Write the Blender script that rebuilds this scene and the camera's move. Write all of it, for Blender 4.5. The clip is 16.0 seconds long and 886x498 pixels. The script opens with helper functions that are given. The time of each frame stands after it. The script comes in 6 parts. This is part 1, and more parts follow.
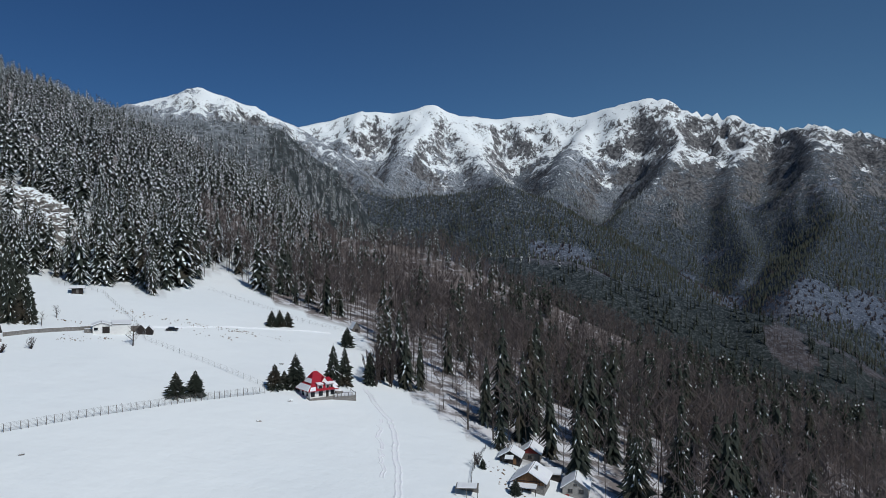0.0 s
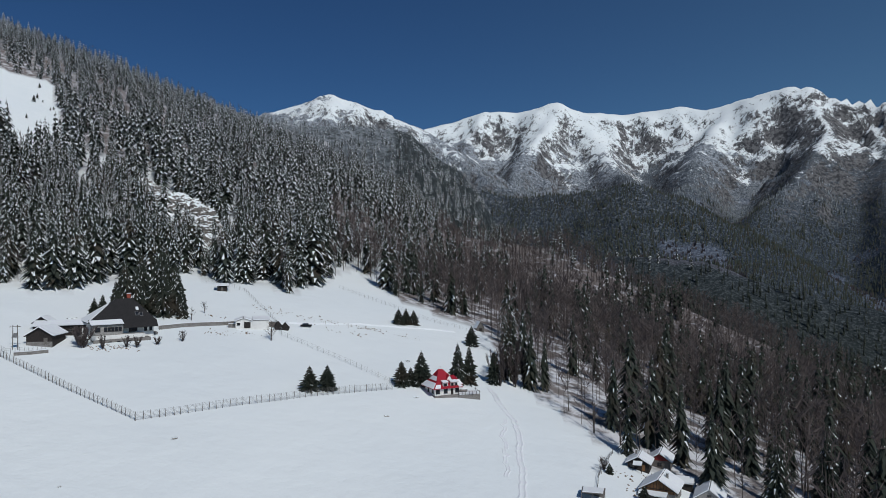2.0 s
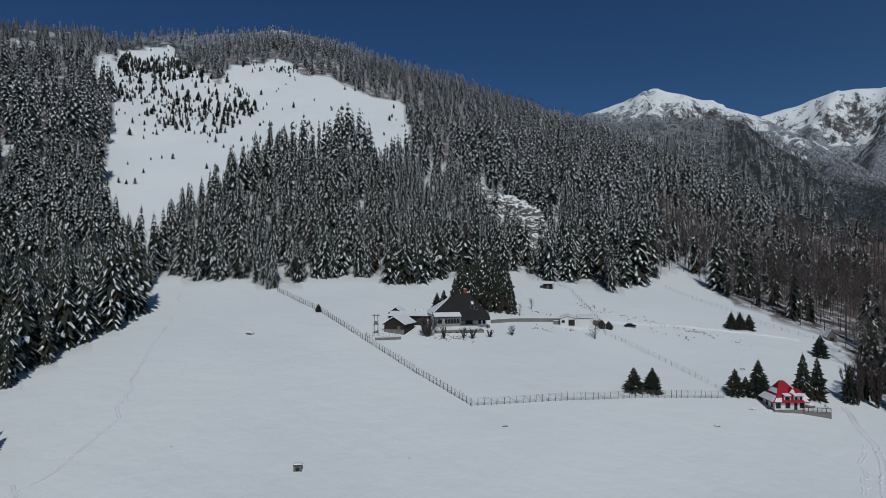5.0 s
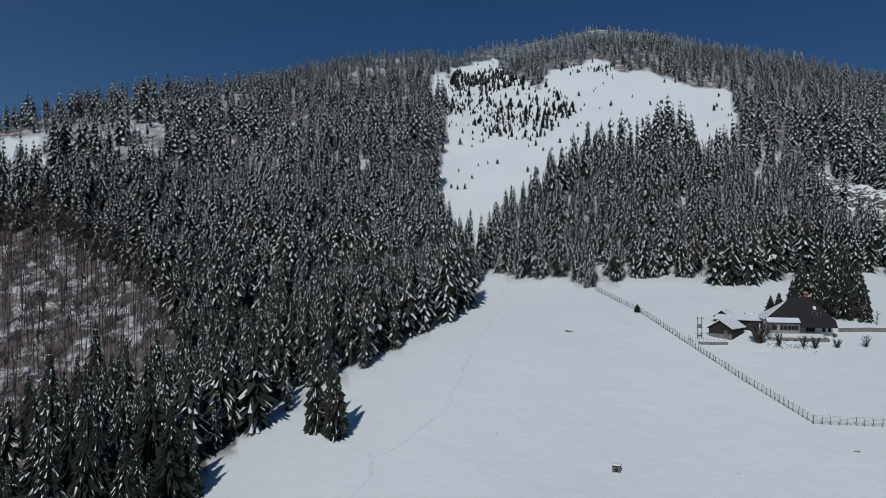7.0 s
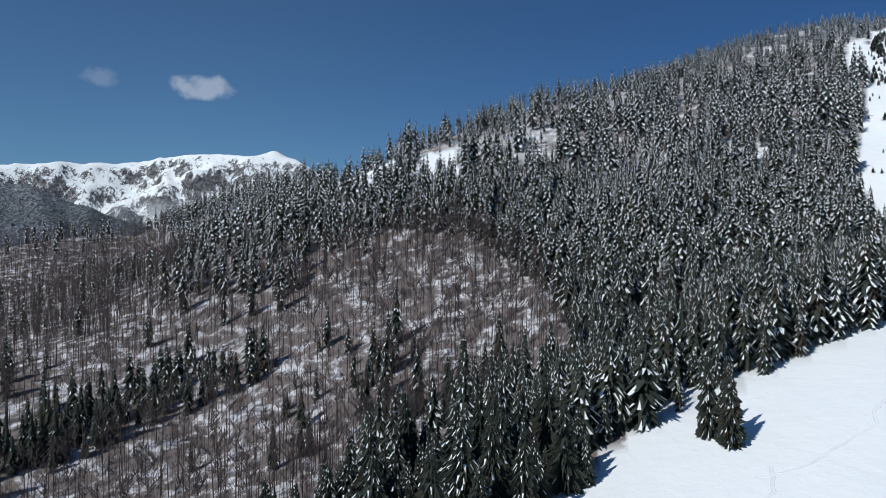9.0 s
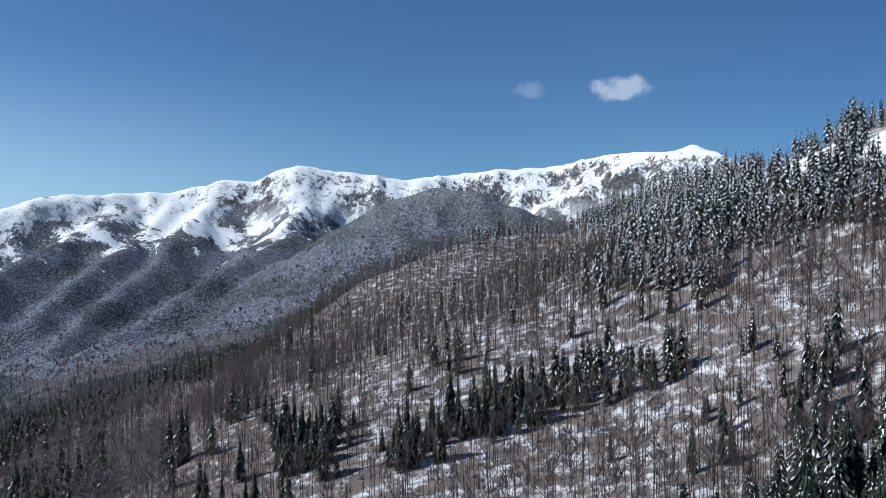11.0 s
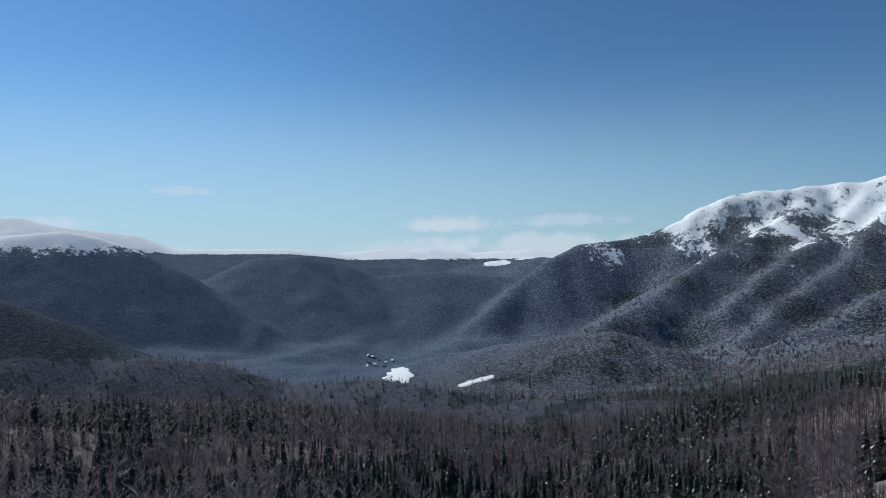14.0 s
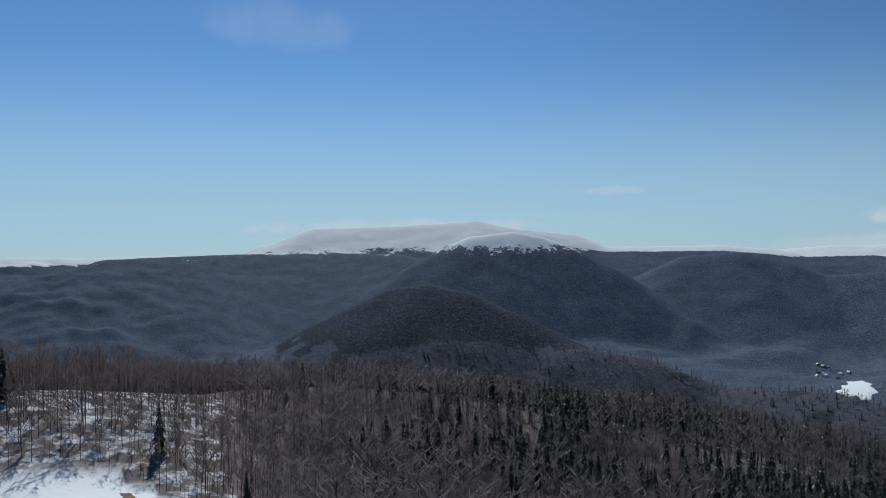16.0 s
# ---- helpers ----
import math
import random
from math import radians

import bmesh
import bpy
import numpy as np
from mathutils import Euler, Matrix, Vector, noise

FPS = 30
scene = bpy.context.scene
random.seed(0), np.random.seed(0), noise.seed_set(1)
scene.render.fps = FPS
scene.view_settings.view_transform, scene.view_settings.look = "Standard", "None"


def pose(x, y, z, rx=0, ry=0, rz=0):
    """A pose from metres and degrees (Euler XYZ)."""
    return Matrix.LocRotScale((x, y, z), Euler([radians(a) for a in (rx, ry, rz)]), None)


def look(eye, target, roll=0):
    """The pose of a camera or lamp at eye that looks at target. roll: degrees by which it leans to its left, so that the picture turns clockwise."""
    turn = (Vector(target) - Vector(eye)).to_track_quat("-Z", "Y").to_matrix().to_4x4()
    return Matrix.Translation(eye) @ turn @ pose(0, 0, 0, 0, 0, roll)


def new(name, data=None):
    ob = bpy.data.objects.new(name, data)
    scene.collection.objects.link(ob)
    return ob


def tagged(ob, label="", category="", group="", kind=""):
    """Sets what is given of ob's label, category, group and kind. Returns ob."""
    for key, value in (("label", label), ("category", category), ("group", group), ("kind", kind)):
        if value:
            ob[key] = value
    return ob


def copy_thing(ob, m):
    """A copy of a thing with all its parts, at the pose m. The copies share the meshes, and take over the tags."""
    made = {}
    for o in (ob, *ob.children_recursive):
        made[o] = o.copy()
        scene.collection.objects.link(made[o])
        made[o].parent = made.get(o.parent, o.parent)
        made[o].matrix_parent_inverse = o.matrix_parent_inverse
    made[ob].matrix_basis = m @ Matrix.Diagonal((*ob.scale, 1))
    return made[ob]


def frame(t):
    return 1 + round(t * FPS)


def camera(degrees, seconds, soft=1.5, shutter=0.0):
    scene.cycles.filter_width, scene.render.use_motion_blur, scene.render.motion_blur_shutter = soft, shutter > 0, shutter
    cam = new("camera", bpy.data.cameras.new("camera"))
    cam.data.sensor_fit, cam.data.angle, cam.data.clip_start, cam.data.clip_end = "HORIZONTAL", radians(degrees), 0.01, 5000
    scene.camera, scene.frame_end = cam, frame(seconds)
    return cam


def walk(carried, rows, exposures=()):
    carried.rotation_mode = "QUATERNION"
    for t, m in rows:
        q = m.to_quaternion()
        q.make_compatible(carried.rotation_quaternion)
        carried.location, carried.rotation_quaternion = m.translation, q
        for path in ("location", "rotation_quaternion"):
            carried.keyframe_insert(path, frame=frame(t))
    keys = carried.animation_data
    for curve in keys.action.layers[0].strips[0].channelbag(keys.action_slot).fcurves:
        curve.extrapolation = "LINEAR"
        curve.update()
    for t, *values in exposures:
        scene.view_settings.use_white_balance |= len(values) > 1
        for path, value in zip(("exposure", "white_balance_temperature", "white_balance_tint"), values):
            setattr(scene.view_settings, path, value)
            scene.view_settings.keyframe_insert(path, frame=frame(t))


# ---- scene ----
# The drone hangs still at the origin and turns to its left; heights are given from its level.
PATH = (
    (0.0, -0.00, 0.45, 0.27),
    (0.5, 2.04, 0.45, 0.24),
    (1.0, 4.41, 0.45, 0.26),
    (1.5, 6.77, 0.47, 0.27),
    (2.0, 9.98, 0.48, 0.32),
    (2.5, 13.39, 0.50, 0.28),
    (3.0, 17.30, 0.52, 0.24),
    (5.5, 41.32, 0.56, 0.23),
    (6.0, 47.28, 0.60, 0.21),
    (6.5, 53.26, 0.59, 0.24),
    (7.0, 60.98, 0.56, 0.22),
    (7.5, 68.22, 0.55, 0.24),
    (8.0, 76.20, 0.56, 0.31),
    (8.2, 79.29, 0.54, 0.36),
    (10.3, 112.20, 0.45, 0.29),
    (10.5, 115.51, 0.45, 0.27),
    (11.0, 124.45, 0.44, 0.28),
    (11.5, 132.77, 0.38, 0.25),
    (12.0, 141.78, 0.34, 0.33),
    (12.5, 150.07, 0.32, 0.30),
    (13.0, 159.05, 0.29, 0.26),
    (13.5, 167.36, 0.28, 0.38),
    (14.0, 176.31, 0.29, 0.35),
    (14.5, 184.59, 0.27, 0.38),
    (15.0, 193.45, 0.28, 0.48),
    (15.5, 201.57, 0.24, 0.43),
    (16.0, 210.13, 0.37, 0.69),
)
cam = camera(64.03, 16.0, soft=0.6)
walk(cam, [(t, pose(0, 0, 0, 90 + pitch, roll, yaw)) for t, yaw, pitch, roll in PATH],
     exposures=((0.0, -0.06, 6320, 9), (3.0, -0.34, 6330, 9), (5.5, -0.62, 6340, 9), (8.2, -0.1, 6300, 9),
                (10.3, 0.7, 6200, 10), (11.0, 0.72, 6150, 10), (12.5, 0.5, 6100, 9), (14.5, 0.32, 6200, 8), (16.0, 0.14, 6200, 8)))

# ---- light ----
SUN_BEARING, SUN_HEIGHT = 222.0, 43.0
sun_way = Vector((-math.sin(radians(SUN_BEARING)) * math.cos(radians(SUN_HEIGHT)),
                  math.cos(radians(SUN_BEARING)) * math.cos(radians(SUN_HEIGHT)), math.sin(radians(SUN_HEIGHT))))
world = bpy.data.worlds.new("sky")
scene.world = world
world.use_nodes = True
wn, wl = world.node_tree.nodes, world.node_tree.links
sky = wn.new("ShaderNodeTexSky")
sky.sky_type, sky.sun_disc = "NISHITA", False
sky.sun_elevation, sky.sun_rotation = radians(SUN_HEIGHT), radians(-SUN_BEARING)
sky.altitude, sky.air_density, sky.dust_density, sky.ozone_density = 1200, 1.0, 0.15, 3.0
deep = wn.new("ShaderNodeMix")
deep.data_type, deep.blend_type = "RGBA", "MULTIPLY"
deep.inputs[0].default_value, deep.inputs[7].default_value = 1.0, (0.72, 0.965, 1.13, 1)
wl.new(sky.outputs[0], deep.inputs[6])


def cloud(colour, bearing, rise, wide, tall, density, stretch):
    """Lays a small fair-weather cloud over the sky colour: its bearing, height and half sizes in degrees."""
    c = Vector(plan_way(bearing, rise))
    side = Vector((math.cos(radians(bearing)), math.sin(radians(bearing)), 0))
    top = c.cross(side) * -1
    way = wn.new("ShaderNodeTexCoord").outputs["Generated"]
    squares = []
    for axis, size in ((side, wide), (top, tall)):
        dot = wn.new("ShaderNodeVectorMath")
        dot.operation = "DOT_PRODUCT"
        dot.inputs[1].default_value = axis
        wl.new(way, dot.inputs[0])
        less = wn.new("ShaderNodeMath")
        less.operation = "SUBTRACT"
        less.inputs[1].default_value = axis.dot(c)
        wl.new(dot.outputs["Value"], less.inputs[0])
        over = wn.new("ShaderNodeMath")
        over.operation = "DIVIDE"
        over.inputs[1].default_value = math.sin(radians(size))
        wl.new(less.outputs[0], over.inputs[0])
        sq = wn.new("ShaderNodeMath")
        sq.operation = "POWER"
        sq.inputs[1].default_value = 2
        ab = wn.new("ShaderNodeMath")
        ab.operation = "ABSOLUTE"
        wl.new(over.outputs[0], ab.inputs[0])
        wl.new(ab.outputs[0], sq.inputs[0])
        squares.append(sq.outputs[0])
    front = wn.new("ShaderNodeVectorMath")
    front.operation = "DOT_PRODUCT"
    front.inputs[1].default_value = c
    wl.new(way, front.inputs[0])
    puff = wn.new("ShaderNodeTexNoise")
    puff.inputs["Scale"].default_value, puff.inputs["Detail"].default_value = stretch, 6
    wl.new(way, puff.inputs["Vector"])
    total = squares[0]
    for other, op in ((squares[1], "ADD"), (puff.outputs["Fac"], "WARP"), (front.outputs["Value"], "FRONT")):
        n = wn.new("ShaderNodeMath")
        if op == "ADD":
            wl.new(total, n.inputs[0])
            wl.new(other, n.inputs[1])
        elif op == "WARP":
            n.operation = "MULTIPLY_ADD"
            n.inputs[1].default_value = -2.6
            wl.new(other, n.inputs[0])
            wl.new(total, n.inputs[2])
        else:
            n.operation = "LESS_THAN"
            n.inputs[1].default_value = 0.5
            wl.new(other, n.inputs[0])
            m = wn.new("ShaderNodeMath")
            m.operation = "MULTIPLY_ADD"
            m.inputs[1].default_value = 100
            wl.new(n.outputs[0], m.inputs[0])
            wl.new(total, m.inputs[2])
            n = m
        total = n.outputs[0]
    soft = wn.new("ShaderNodeMapRange")
    soft.interpolation_type = "SMOOTHSTEP"
    for key, v in (("From Min", -0.25), ("From Max", -1.3), ("To Min", 0.0), ("To Max", density)):
        soft.inputs[key].default_value = v
    wl.new(total, soft.inputs["Value"])
    over = wn.new("ShaderNodeMix")
    over.data_type = "RGBA"
    wl.new(soft.outputs[0], over.inputs[0])
    wl.new(colour, over.inputs[6])
    over.inputs[7].default_value = (8.2, 8.6, 9.4, 1)
    return over.outputs[2]


def plan_way(bearing, rise):
    b, r = radians(bearing), radians(rise)
    return -math.sin(b) * math.cos(r), math.cos(b) * math.cos(r), math.sin(r)


def sunward(bearing, lo, hi, a, b, power=1.0):
    """A soft gradient over the sky that grows towards a bearing near the horizon line."""
    dot = wn.new("ShaderNodeVectorMath")
    dot.operation = "DOT_PRODUCT"
    dot.inputs[1].default_value = plan_way(bearing, 0)
    wl.new(wn.new("ShaderNodeTexCoord").outputs["Generated"], dot.inputs[0])
    n = wn.new("ShaderNodeMapRange")
    n.interpolation_type = "SMOOTHSTEP"
    for key, v in (("From Min", lo), ("From Max", hi), ("To Min", a), ("To Max", b)):
        n.inputs[key].default_value = v
    wl.new(dot.outputs["Value"], n.inputs["Value"])
    return n.outputs[0]


# The sky is deeper away from the sun and hazier low down beneath it.
tint = wn.new("ShaderNodeMix")
tint.data_type = "RGBA"
tint.inputs[6].default_value, tint.inputs[7].default_value = (0.39, 0.50, 0.63, 1), (0.79, 0.82, 0.82, 1)
wl.new(sunward(222, -1.0, -0.3, 0.0, 1.0), tint.inputs[0])
glow = wn.new("ShaderNodeVectorMath")
glow.operation = "MULTIPLY"
wl.new(deep.outputs[2], glow.inputs[0])
wl.new(tint.outputs[2], glow.inputs[1])
bright = wn.new("ShaderNodeVectorMath")
bright.operation = "SCALE"
wl.new(glow.outputs[0], bright.inputs[0])
wl.new(sunward(222, 0.5, 1.0, 0.92, 1.22), bright.inputs["Scale"])
rise = wn.new("ShaderNodeSeparateXYZ")
wl.new(wn.new("ShaderNodeTexCoord").outputs["Generated"], rise.inputs[0])
low = wn.new("ShaderNodeMapRange")
low.interpolation_type = "SMOOTHERSTEP"
for key, v in (("From Min", 0.30), ("From Max", 0.0), ("To Min", 0.0), ("To Max", 0.85)):
    low.inputs[key].default_value = v
wl.new(rise.outputs["Z"], low.inputs["Value"])
veil = wn.new("ShaderNodeMath")
veil.operation = "MULTIPLY"
wl.new(low.outputs[0], veil.inputs[0])
wl.new(sunward(215, -0.1, 1.0, 0.0, 0.9), veil.inputs[1])
hazed = wn.new("ShaderNodeMix")
hazed.data_type = "RGBA"
wl.new(veil.outputs[0], hazed.inputs[0])
wl.new(bright.outputs[0], hazed.inputs[6])
hazed.inputs[7].default_value = (5.2, 7.2, 8.7, 1)
heaven = hazed.outputs[2]
for spec in ((110.3, 12.8, 2.3, 1.0, 0.42, 46),
             (117.5, 13.0, 1.6, 0.8, 0.14, 46),
             (167.0, 2.5, 5.8, 0.6, 0.4, 40),
             (175.7, 2.2, 3.8, 0.5, 0.4, 40),
             (168.3, 0.6, 10.3, 1.1, 0.55, 30),
             (179.3, 0.5, 8.2, 0.8, 0.4, 30),
             (175.4, 2.3, 5.1, 0.8, 0.4, 40),
             (196.5, 4.8, 3.1, 0.4, 0.3, 50),
             (213.9, 2.2, 13.7, 0.8, 0.5, 30),
             (223.1, 17.7, 6.2, 2.1, 0.12, 14)):
    heaven = cloud(heaven, *spec)
wl.new(heaven, wn["Background"].inputs[0])
wn["Background"].inputs[1].default_value = 0.063

sun = new("sun", bpy.data.lights.new("sun", "SUN"))
sun.data.energy, sun.data.angle, sun.data.color = 2.9, radians(0.53), (1.0, 0.955, 0.89)
sun.matrix_world = look(sun_way * 100, (0, 0, 0))


# ---- materials ----
class Mat:
    """A node material with short helpers."""

    def __init__(self, name, rough=0.8, metal=0.0):
        self.m = bpy.data.materials.new(name)
        self.m.use_nodes = True
        self.t = self.m.node_tree
        self.b = self.t.nodes["Principled BSDF"]
        self.b.inputs["Roughness"].default_value = rough
        self.b.inputs["Metallic"].default_value = metal
        self.b.inputs["Specular IOR Level"].default_value = 0.25

    def node(self, kind, **values):
        n = self.t.nodes.new(kind)
        for key, v in values.items():
            n.inputs[key].default_value = v
        return n

    def link(self, a, b):
        self.t.links.new(a, b)

    def place(self, scale=1.0, stretch=(1, 1, 1), world=True):
        """Coordinates in metres times scale."""
        if world:
            src = self.node("ShaderNodeNewGeometry").outputs["Position"]
        else:
            src = self.node("ShaderNodeTexCoord").outputs["Object"]
        mp = self.node("ShaderNodeMapping")
        mp.inputs["Scale"].default_value = [scale * s for s in stretch]
        self.link(src, mp.inputs["Vector"])
        return mp.outputs[0]

    def noise(self, scale, detail=4, rough=0.55, stretch=(1, 1, 1), world=True):
        n = self.node("ShaderNodeTexNoise", Scale=1.0, Detail=detail, Roughness=rough)
        self.link(self.place(scale, stretch, world), n.inputs["Vector"])
        return n.outputs["Fac"]

    def ramp(self, src, lo, hi, a=0.0, b=1.0):
        n = self.node("ShaderNodeMapRange")
        n.interpolation_type = "SMOOTHSTEP"
        n.inputs["From Min"].default_value, n.inputs["From Max"].default_value = lo, hi
        n.inputs["To Min"].default_value, n.inputs["To Max"].default_value = a, b
        self.link(src, n.inputs["Value"])
        return n.outputs[0]

    def math(self, op, a, b):
        n = self.node("ShaderNodeMath")
        n.operation = op
        for k, v in enumerate((a, b)):
            if isinstance(v, (int, float)):
                n.inputs[k].default_value = v
            else:
                self.link(v, n.inputs[k])
        return n.outputs[0]

    def mix(self, fac, a, b):
        n = self.node("ShaderNodeMix")
        n.data_type = "RGBA"
        for slot, v in ((0, fac), (6, a), (7, b)):
            if isinstance(v, (int, float)):
                n.inputs[slot].default_value = v
            elif isinstance(v, tuple):
                n.inputs[slot].default_value = (*v, 1)
            else:
                self.link(v, n.inputs[slot])
        return n.outputs[2]

    def attr(self, name):
        n = self.node("ShaderNodeAttribute")
        n.attribute_name = name
        return n.outputs["Fac"]

    def up(self):
        n = self.node("ShaderNodeSeparateXYZ")
        self.link(self.node("ShaderNodeNewGeometry").outputs["Normal"], n.inputs[0])
        return n.outputs["Z"]

    def height(self):
        n = self.node("ShaderNodeSeparateXYZ")
        self.link(self.node("ShaderNodeNewGeometry").outputs["Position"], n.inputs[0])
        return n.outputs["Z"]

    def island(self):
        return self.node("ShaderNodeNewGeometry").outputs["Random Per Island"]

    def bump(self, src, strength=0.4, distance=0.05):
        n = self.node("ShaderNodeBump", Strength=strength, Distance=distance)
        self.link(src, n.inputs["Height"])
        self.link(n.outputs[0], self.b.inputs["Normal"])

    def thin(self, c, share):
        """Lets part of the light through, as loose twigs and needles do."""
        glow, both = self.node("ShaderNodeBsdfTranslucent"), self.node("ShaderNodeMixShader", Fac=share)
        self.link(c, glow.inputs["Color"])
        self.link(self.b.outputs[0], both.inputs[1])
        self.link(glow.outputs[0], both.inputs[2])
        self.link(both.outputs[0], self.t.nodes["Material Output"].inputs["Surface"])
        return self.m

    def colour(self, c):
        if isinstance(c, tuple):
            self.b.inputs["Base Color"].default_value = (*c, 1)
        else:
            self.link(c, self.b.inputs["Base Color"])
        return self.m


SNOW = (0.81, 0.86, 0.875)


def land_material():
    m = Mat("land", 0.9)
    m.b.inputs["Specular IOR Level"].default_value = 0.02
    fine, broad = m.noise(0.35, 5), m.noise(0.012, 4)
    snow = m.mix(m.ramp(broad, 0.35, 0.65), SNOW, (0.77, 0.825, 0.85))
    # Wooded ground: old snow and fallen leaves, darkened further for the shadows of stems.
    litter_shade = m.ramp(m.math("ADD", m.noise(0.11, 6, 0.7), m.math("MULTIPLY", m.attr("leaves"), 0.17)), 0.37, 0.53, 0.12, 0.9)
    floor_c = m.mix(litter_shade, (0.72, 0.74, 0.78), (0.105, 0.08, 0.07))
    near = m.mix(m.attr("wood"), snow, floor_c)
    # Far woods seen as a closed canopy, grey-brown broadleaf or dark spruce, with snow showing through.
    speck = m.ramp(m.noise(0.07, 7, 0.78), 0.55, 0.64)
    patch = m.ramp(m.noise(0.004, 5, 0.6), 0.42, 0.56)
    sift = m.ramp(m.noise(0.15, 8, 0.8, (1, 1, 0.3)), 0.48, 0.60)
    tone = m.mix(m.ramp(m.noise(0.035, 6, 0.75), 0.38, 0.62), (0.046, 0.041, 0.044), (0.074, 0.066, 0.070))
    # Distance haze, put into the far crowns' colour as a blue tint.
    tone = m.mix(m.attr("rime_haze"), tone, m.mix(m.ramp(m.noise(0.012, 5, 0.6), 0.35, 0.65), (0.060, 0.085, 0.128), (0.078, 0.105, 0.150)))
    # Snow between crowns is bluish: the trees' shade is put into its colour.
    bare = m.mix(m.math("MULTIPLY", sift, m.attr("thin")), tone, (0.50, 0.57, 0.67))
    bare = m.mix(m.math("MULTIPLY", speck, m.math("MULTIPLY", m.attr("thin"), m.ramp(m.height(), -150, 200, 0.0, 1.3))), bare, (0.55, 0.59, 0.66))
    # Far spruces carry the painted blue haze as well.
    spruce = m.mix(m.math("MULTIPLY", sift, m.math("MULTIPLY", m.attr("thin"), 0.7)), m.mix(m.attr("rime_haze"), (0.024, 0.031, 0.032), (0.034, 0.047, 0.066)), (0.6, 0.65, 0.7))
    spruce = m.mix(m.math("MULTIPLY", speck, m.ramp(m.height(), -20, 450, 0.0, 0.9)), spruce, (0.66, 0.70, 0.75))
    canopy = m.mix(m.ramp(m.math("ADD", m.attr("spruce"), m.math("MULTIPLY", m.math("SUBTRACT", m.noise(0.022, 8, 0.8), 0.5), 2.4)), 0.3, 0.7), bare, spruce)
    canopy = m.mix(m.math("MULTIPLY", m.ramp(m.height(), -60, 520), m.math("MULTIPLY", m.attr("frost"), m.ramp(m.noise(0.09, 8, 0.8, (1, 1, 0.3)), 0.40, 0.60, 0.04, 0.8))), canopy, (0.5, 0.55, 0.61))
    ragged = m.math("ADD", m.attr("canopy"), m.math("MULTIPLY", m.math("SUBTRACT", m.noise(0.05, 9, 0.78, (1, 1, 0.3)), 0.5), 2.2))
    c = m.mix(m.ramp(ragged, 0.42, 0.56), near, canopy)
    # Rock where it is steep on the high ranges.
    crag = m.math("ADD", m.up(), m.math("MULTIPLY", m.math("SUBTRACT", m.noise(0.035, 10, 0.85, (1, 1, 0.35)), 0.5), 1.9))
    crag = m.math("ADD", crag, m.ramp(m.height(), 560, 800, -0.02, 0.1))
    rock_c = m.mix(m.ramp(m.noise(0.06, 6, 0.7), 0.4, 0.6), (0.05, 0.052, 0.058), (0.17, 0.17, 0.175))
    crag = m.math("SUBTRACT", crag, m.ramp(m.attr("rock"), 1.0, 2.0, 0.0, 0.11))
    rock = m.math("MULTIPLY", m.ramp(crag, 0.70, 0.62), m.attr("rock"))
    c = m.mix(rock, c, rock_c)
    relief = m.math("ADD", m.noise(0.2, 5, 0.6), m.math("MULTIPLY", m.noise(0.03, 4, 0.5), 3.0))
    m.bump(m.math("ADD", relief, m.math("MULTIPLY", m.math("MULTIPLY", m.noise(0.08, 5, 0.7), m.math("MULTIPLY", m.attr("canopy"), m.math("ADD", m.attr("thin"), 0.1))), 60.0)), 0.4, 0.8)
    return m.colour(c)


def spruce_material(name, tint=0.0, frost=0.0):
    """Needles: dark green-black, some trees browner; frost lightens the crowns with height."""
    m = Mat(name, 0.75)
    green = m.mix(m.noise(0.11, 3), (0.028, 0.037, 0.031), (0.058, 0.063, 0.046))
    green = m.mix(m.math("MULTIPLY", m.island(), 0.6), green, (0.050, 0.068, 0.058))
    green = m.mix(m.ramp(m.noise(0.09, 2), 0.52, 0.68, 0.0, 0.55 + tint), green, (0.082, 0.060, 0.044))
    if frost:
        rime_haze = m.math("MULTIPLY", m.ramp(m.height(), -40, 520), m.ramp(m.math("ADD", m.island(), m.noise(0.006, 4, 0.6)), 0.55, 1.35, 0.0, frost))
        green = m.mix(rime_haze, green, (0.52, 0.58, 0.64))
    m.colour(green)
    return m.thin(green, 0.25)


def bough_snow_material():
    m = Mat("snow on boughs", 0.85)
    c = m.mix(m.noise(0.7, 3), (0.74, 0.79, 0.83), (0.86, 0.90, 0.92))
    m.colour(c)
    return m.thin(c, 0.15)


def twig_material(name, tone):
    m = Mat(name, 0.9)
    c = m.mix(m.noise(0.06, 3), tuple(0.75 * v for v in tone), tuple(1.25 * v for v in tone))
    m.colour(c)
    return m.thin(c, 0.6)


def bark_material():
    m = Mat("bark", 0.9)
    return m.colour(m.mix(m.noise(2.2, 4, 0.6, (1, 1, 0.25)), (0.040, 0.034, 0.031), (0.105, 0.090, 0.082)))


LAND = land_material()
SPRUCE = spruce_material("spruce needles")
SPRUCE_HIGH = spruce_material("spruce needles of the high woods", -0.3, 0.55)
SPRUCE_BACK = spruce_material("spruce needles of the back woods", -0.3, 0.85)
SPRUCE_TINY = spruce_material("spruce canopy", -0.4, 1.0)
BOUGH_SNOW = bough_snow_material()
TWIG = twig_material("bare twigs", (0.130, 0.108, 0.104))
TWIG_WARM = twig_material("reddish bare twigs", (0.175, 0.146, 0.138))
# Paler than TWIG: haze before these woods is put into the colour.
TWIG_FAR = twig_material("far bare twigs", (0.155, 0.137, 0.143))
BARK = bark_material()


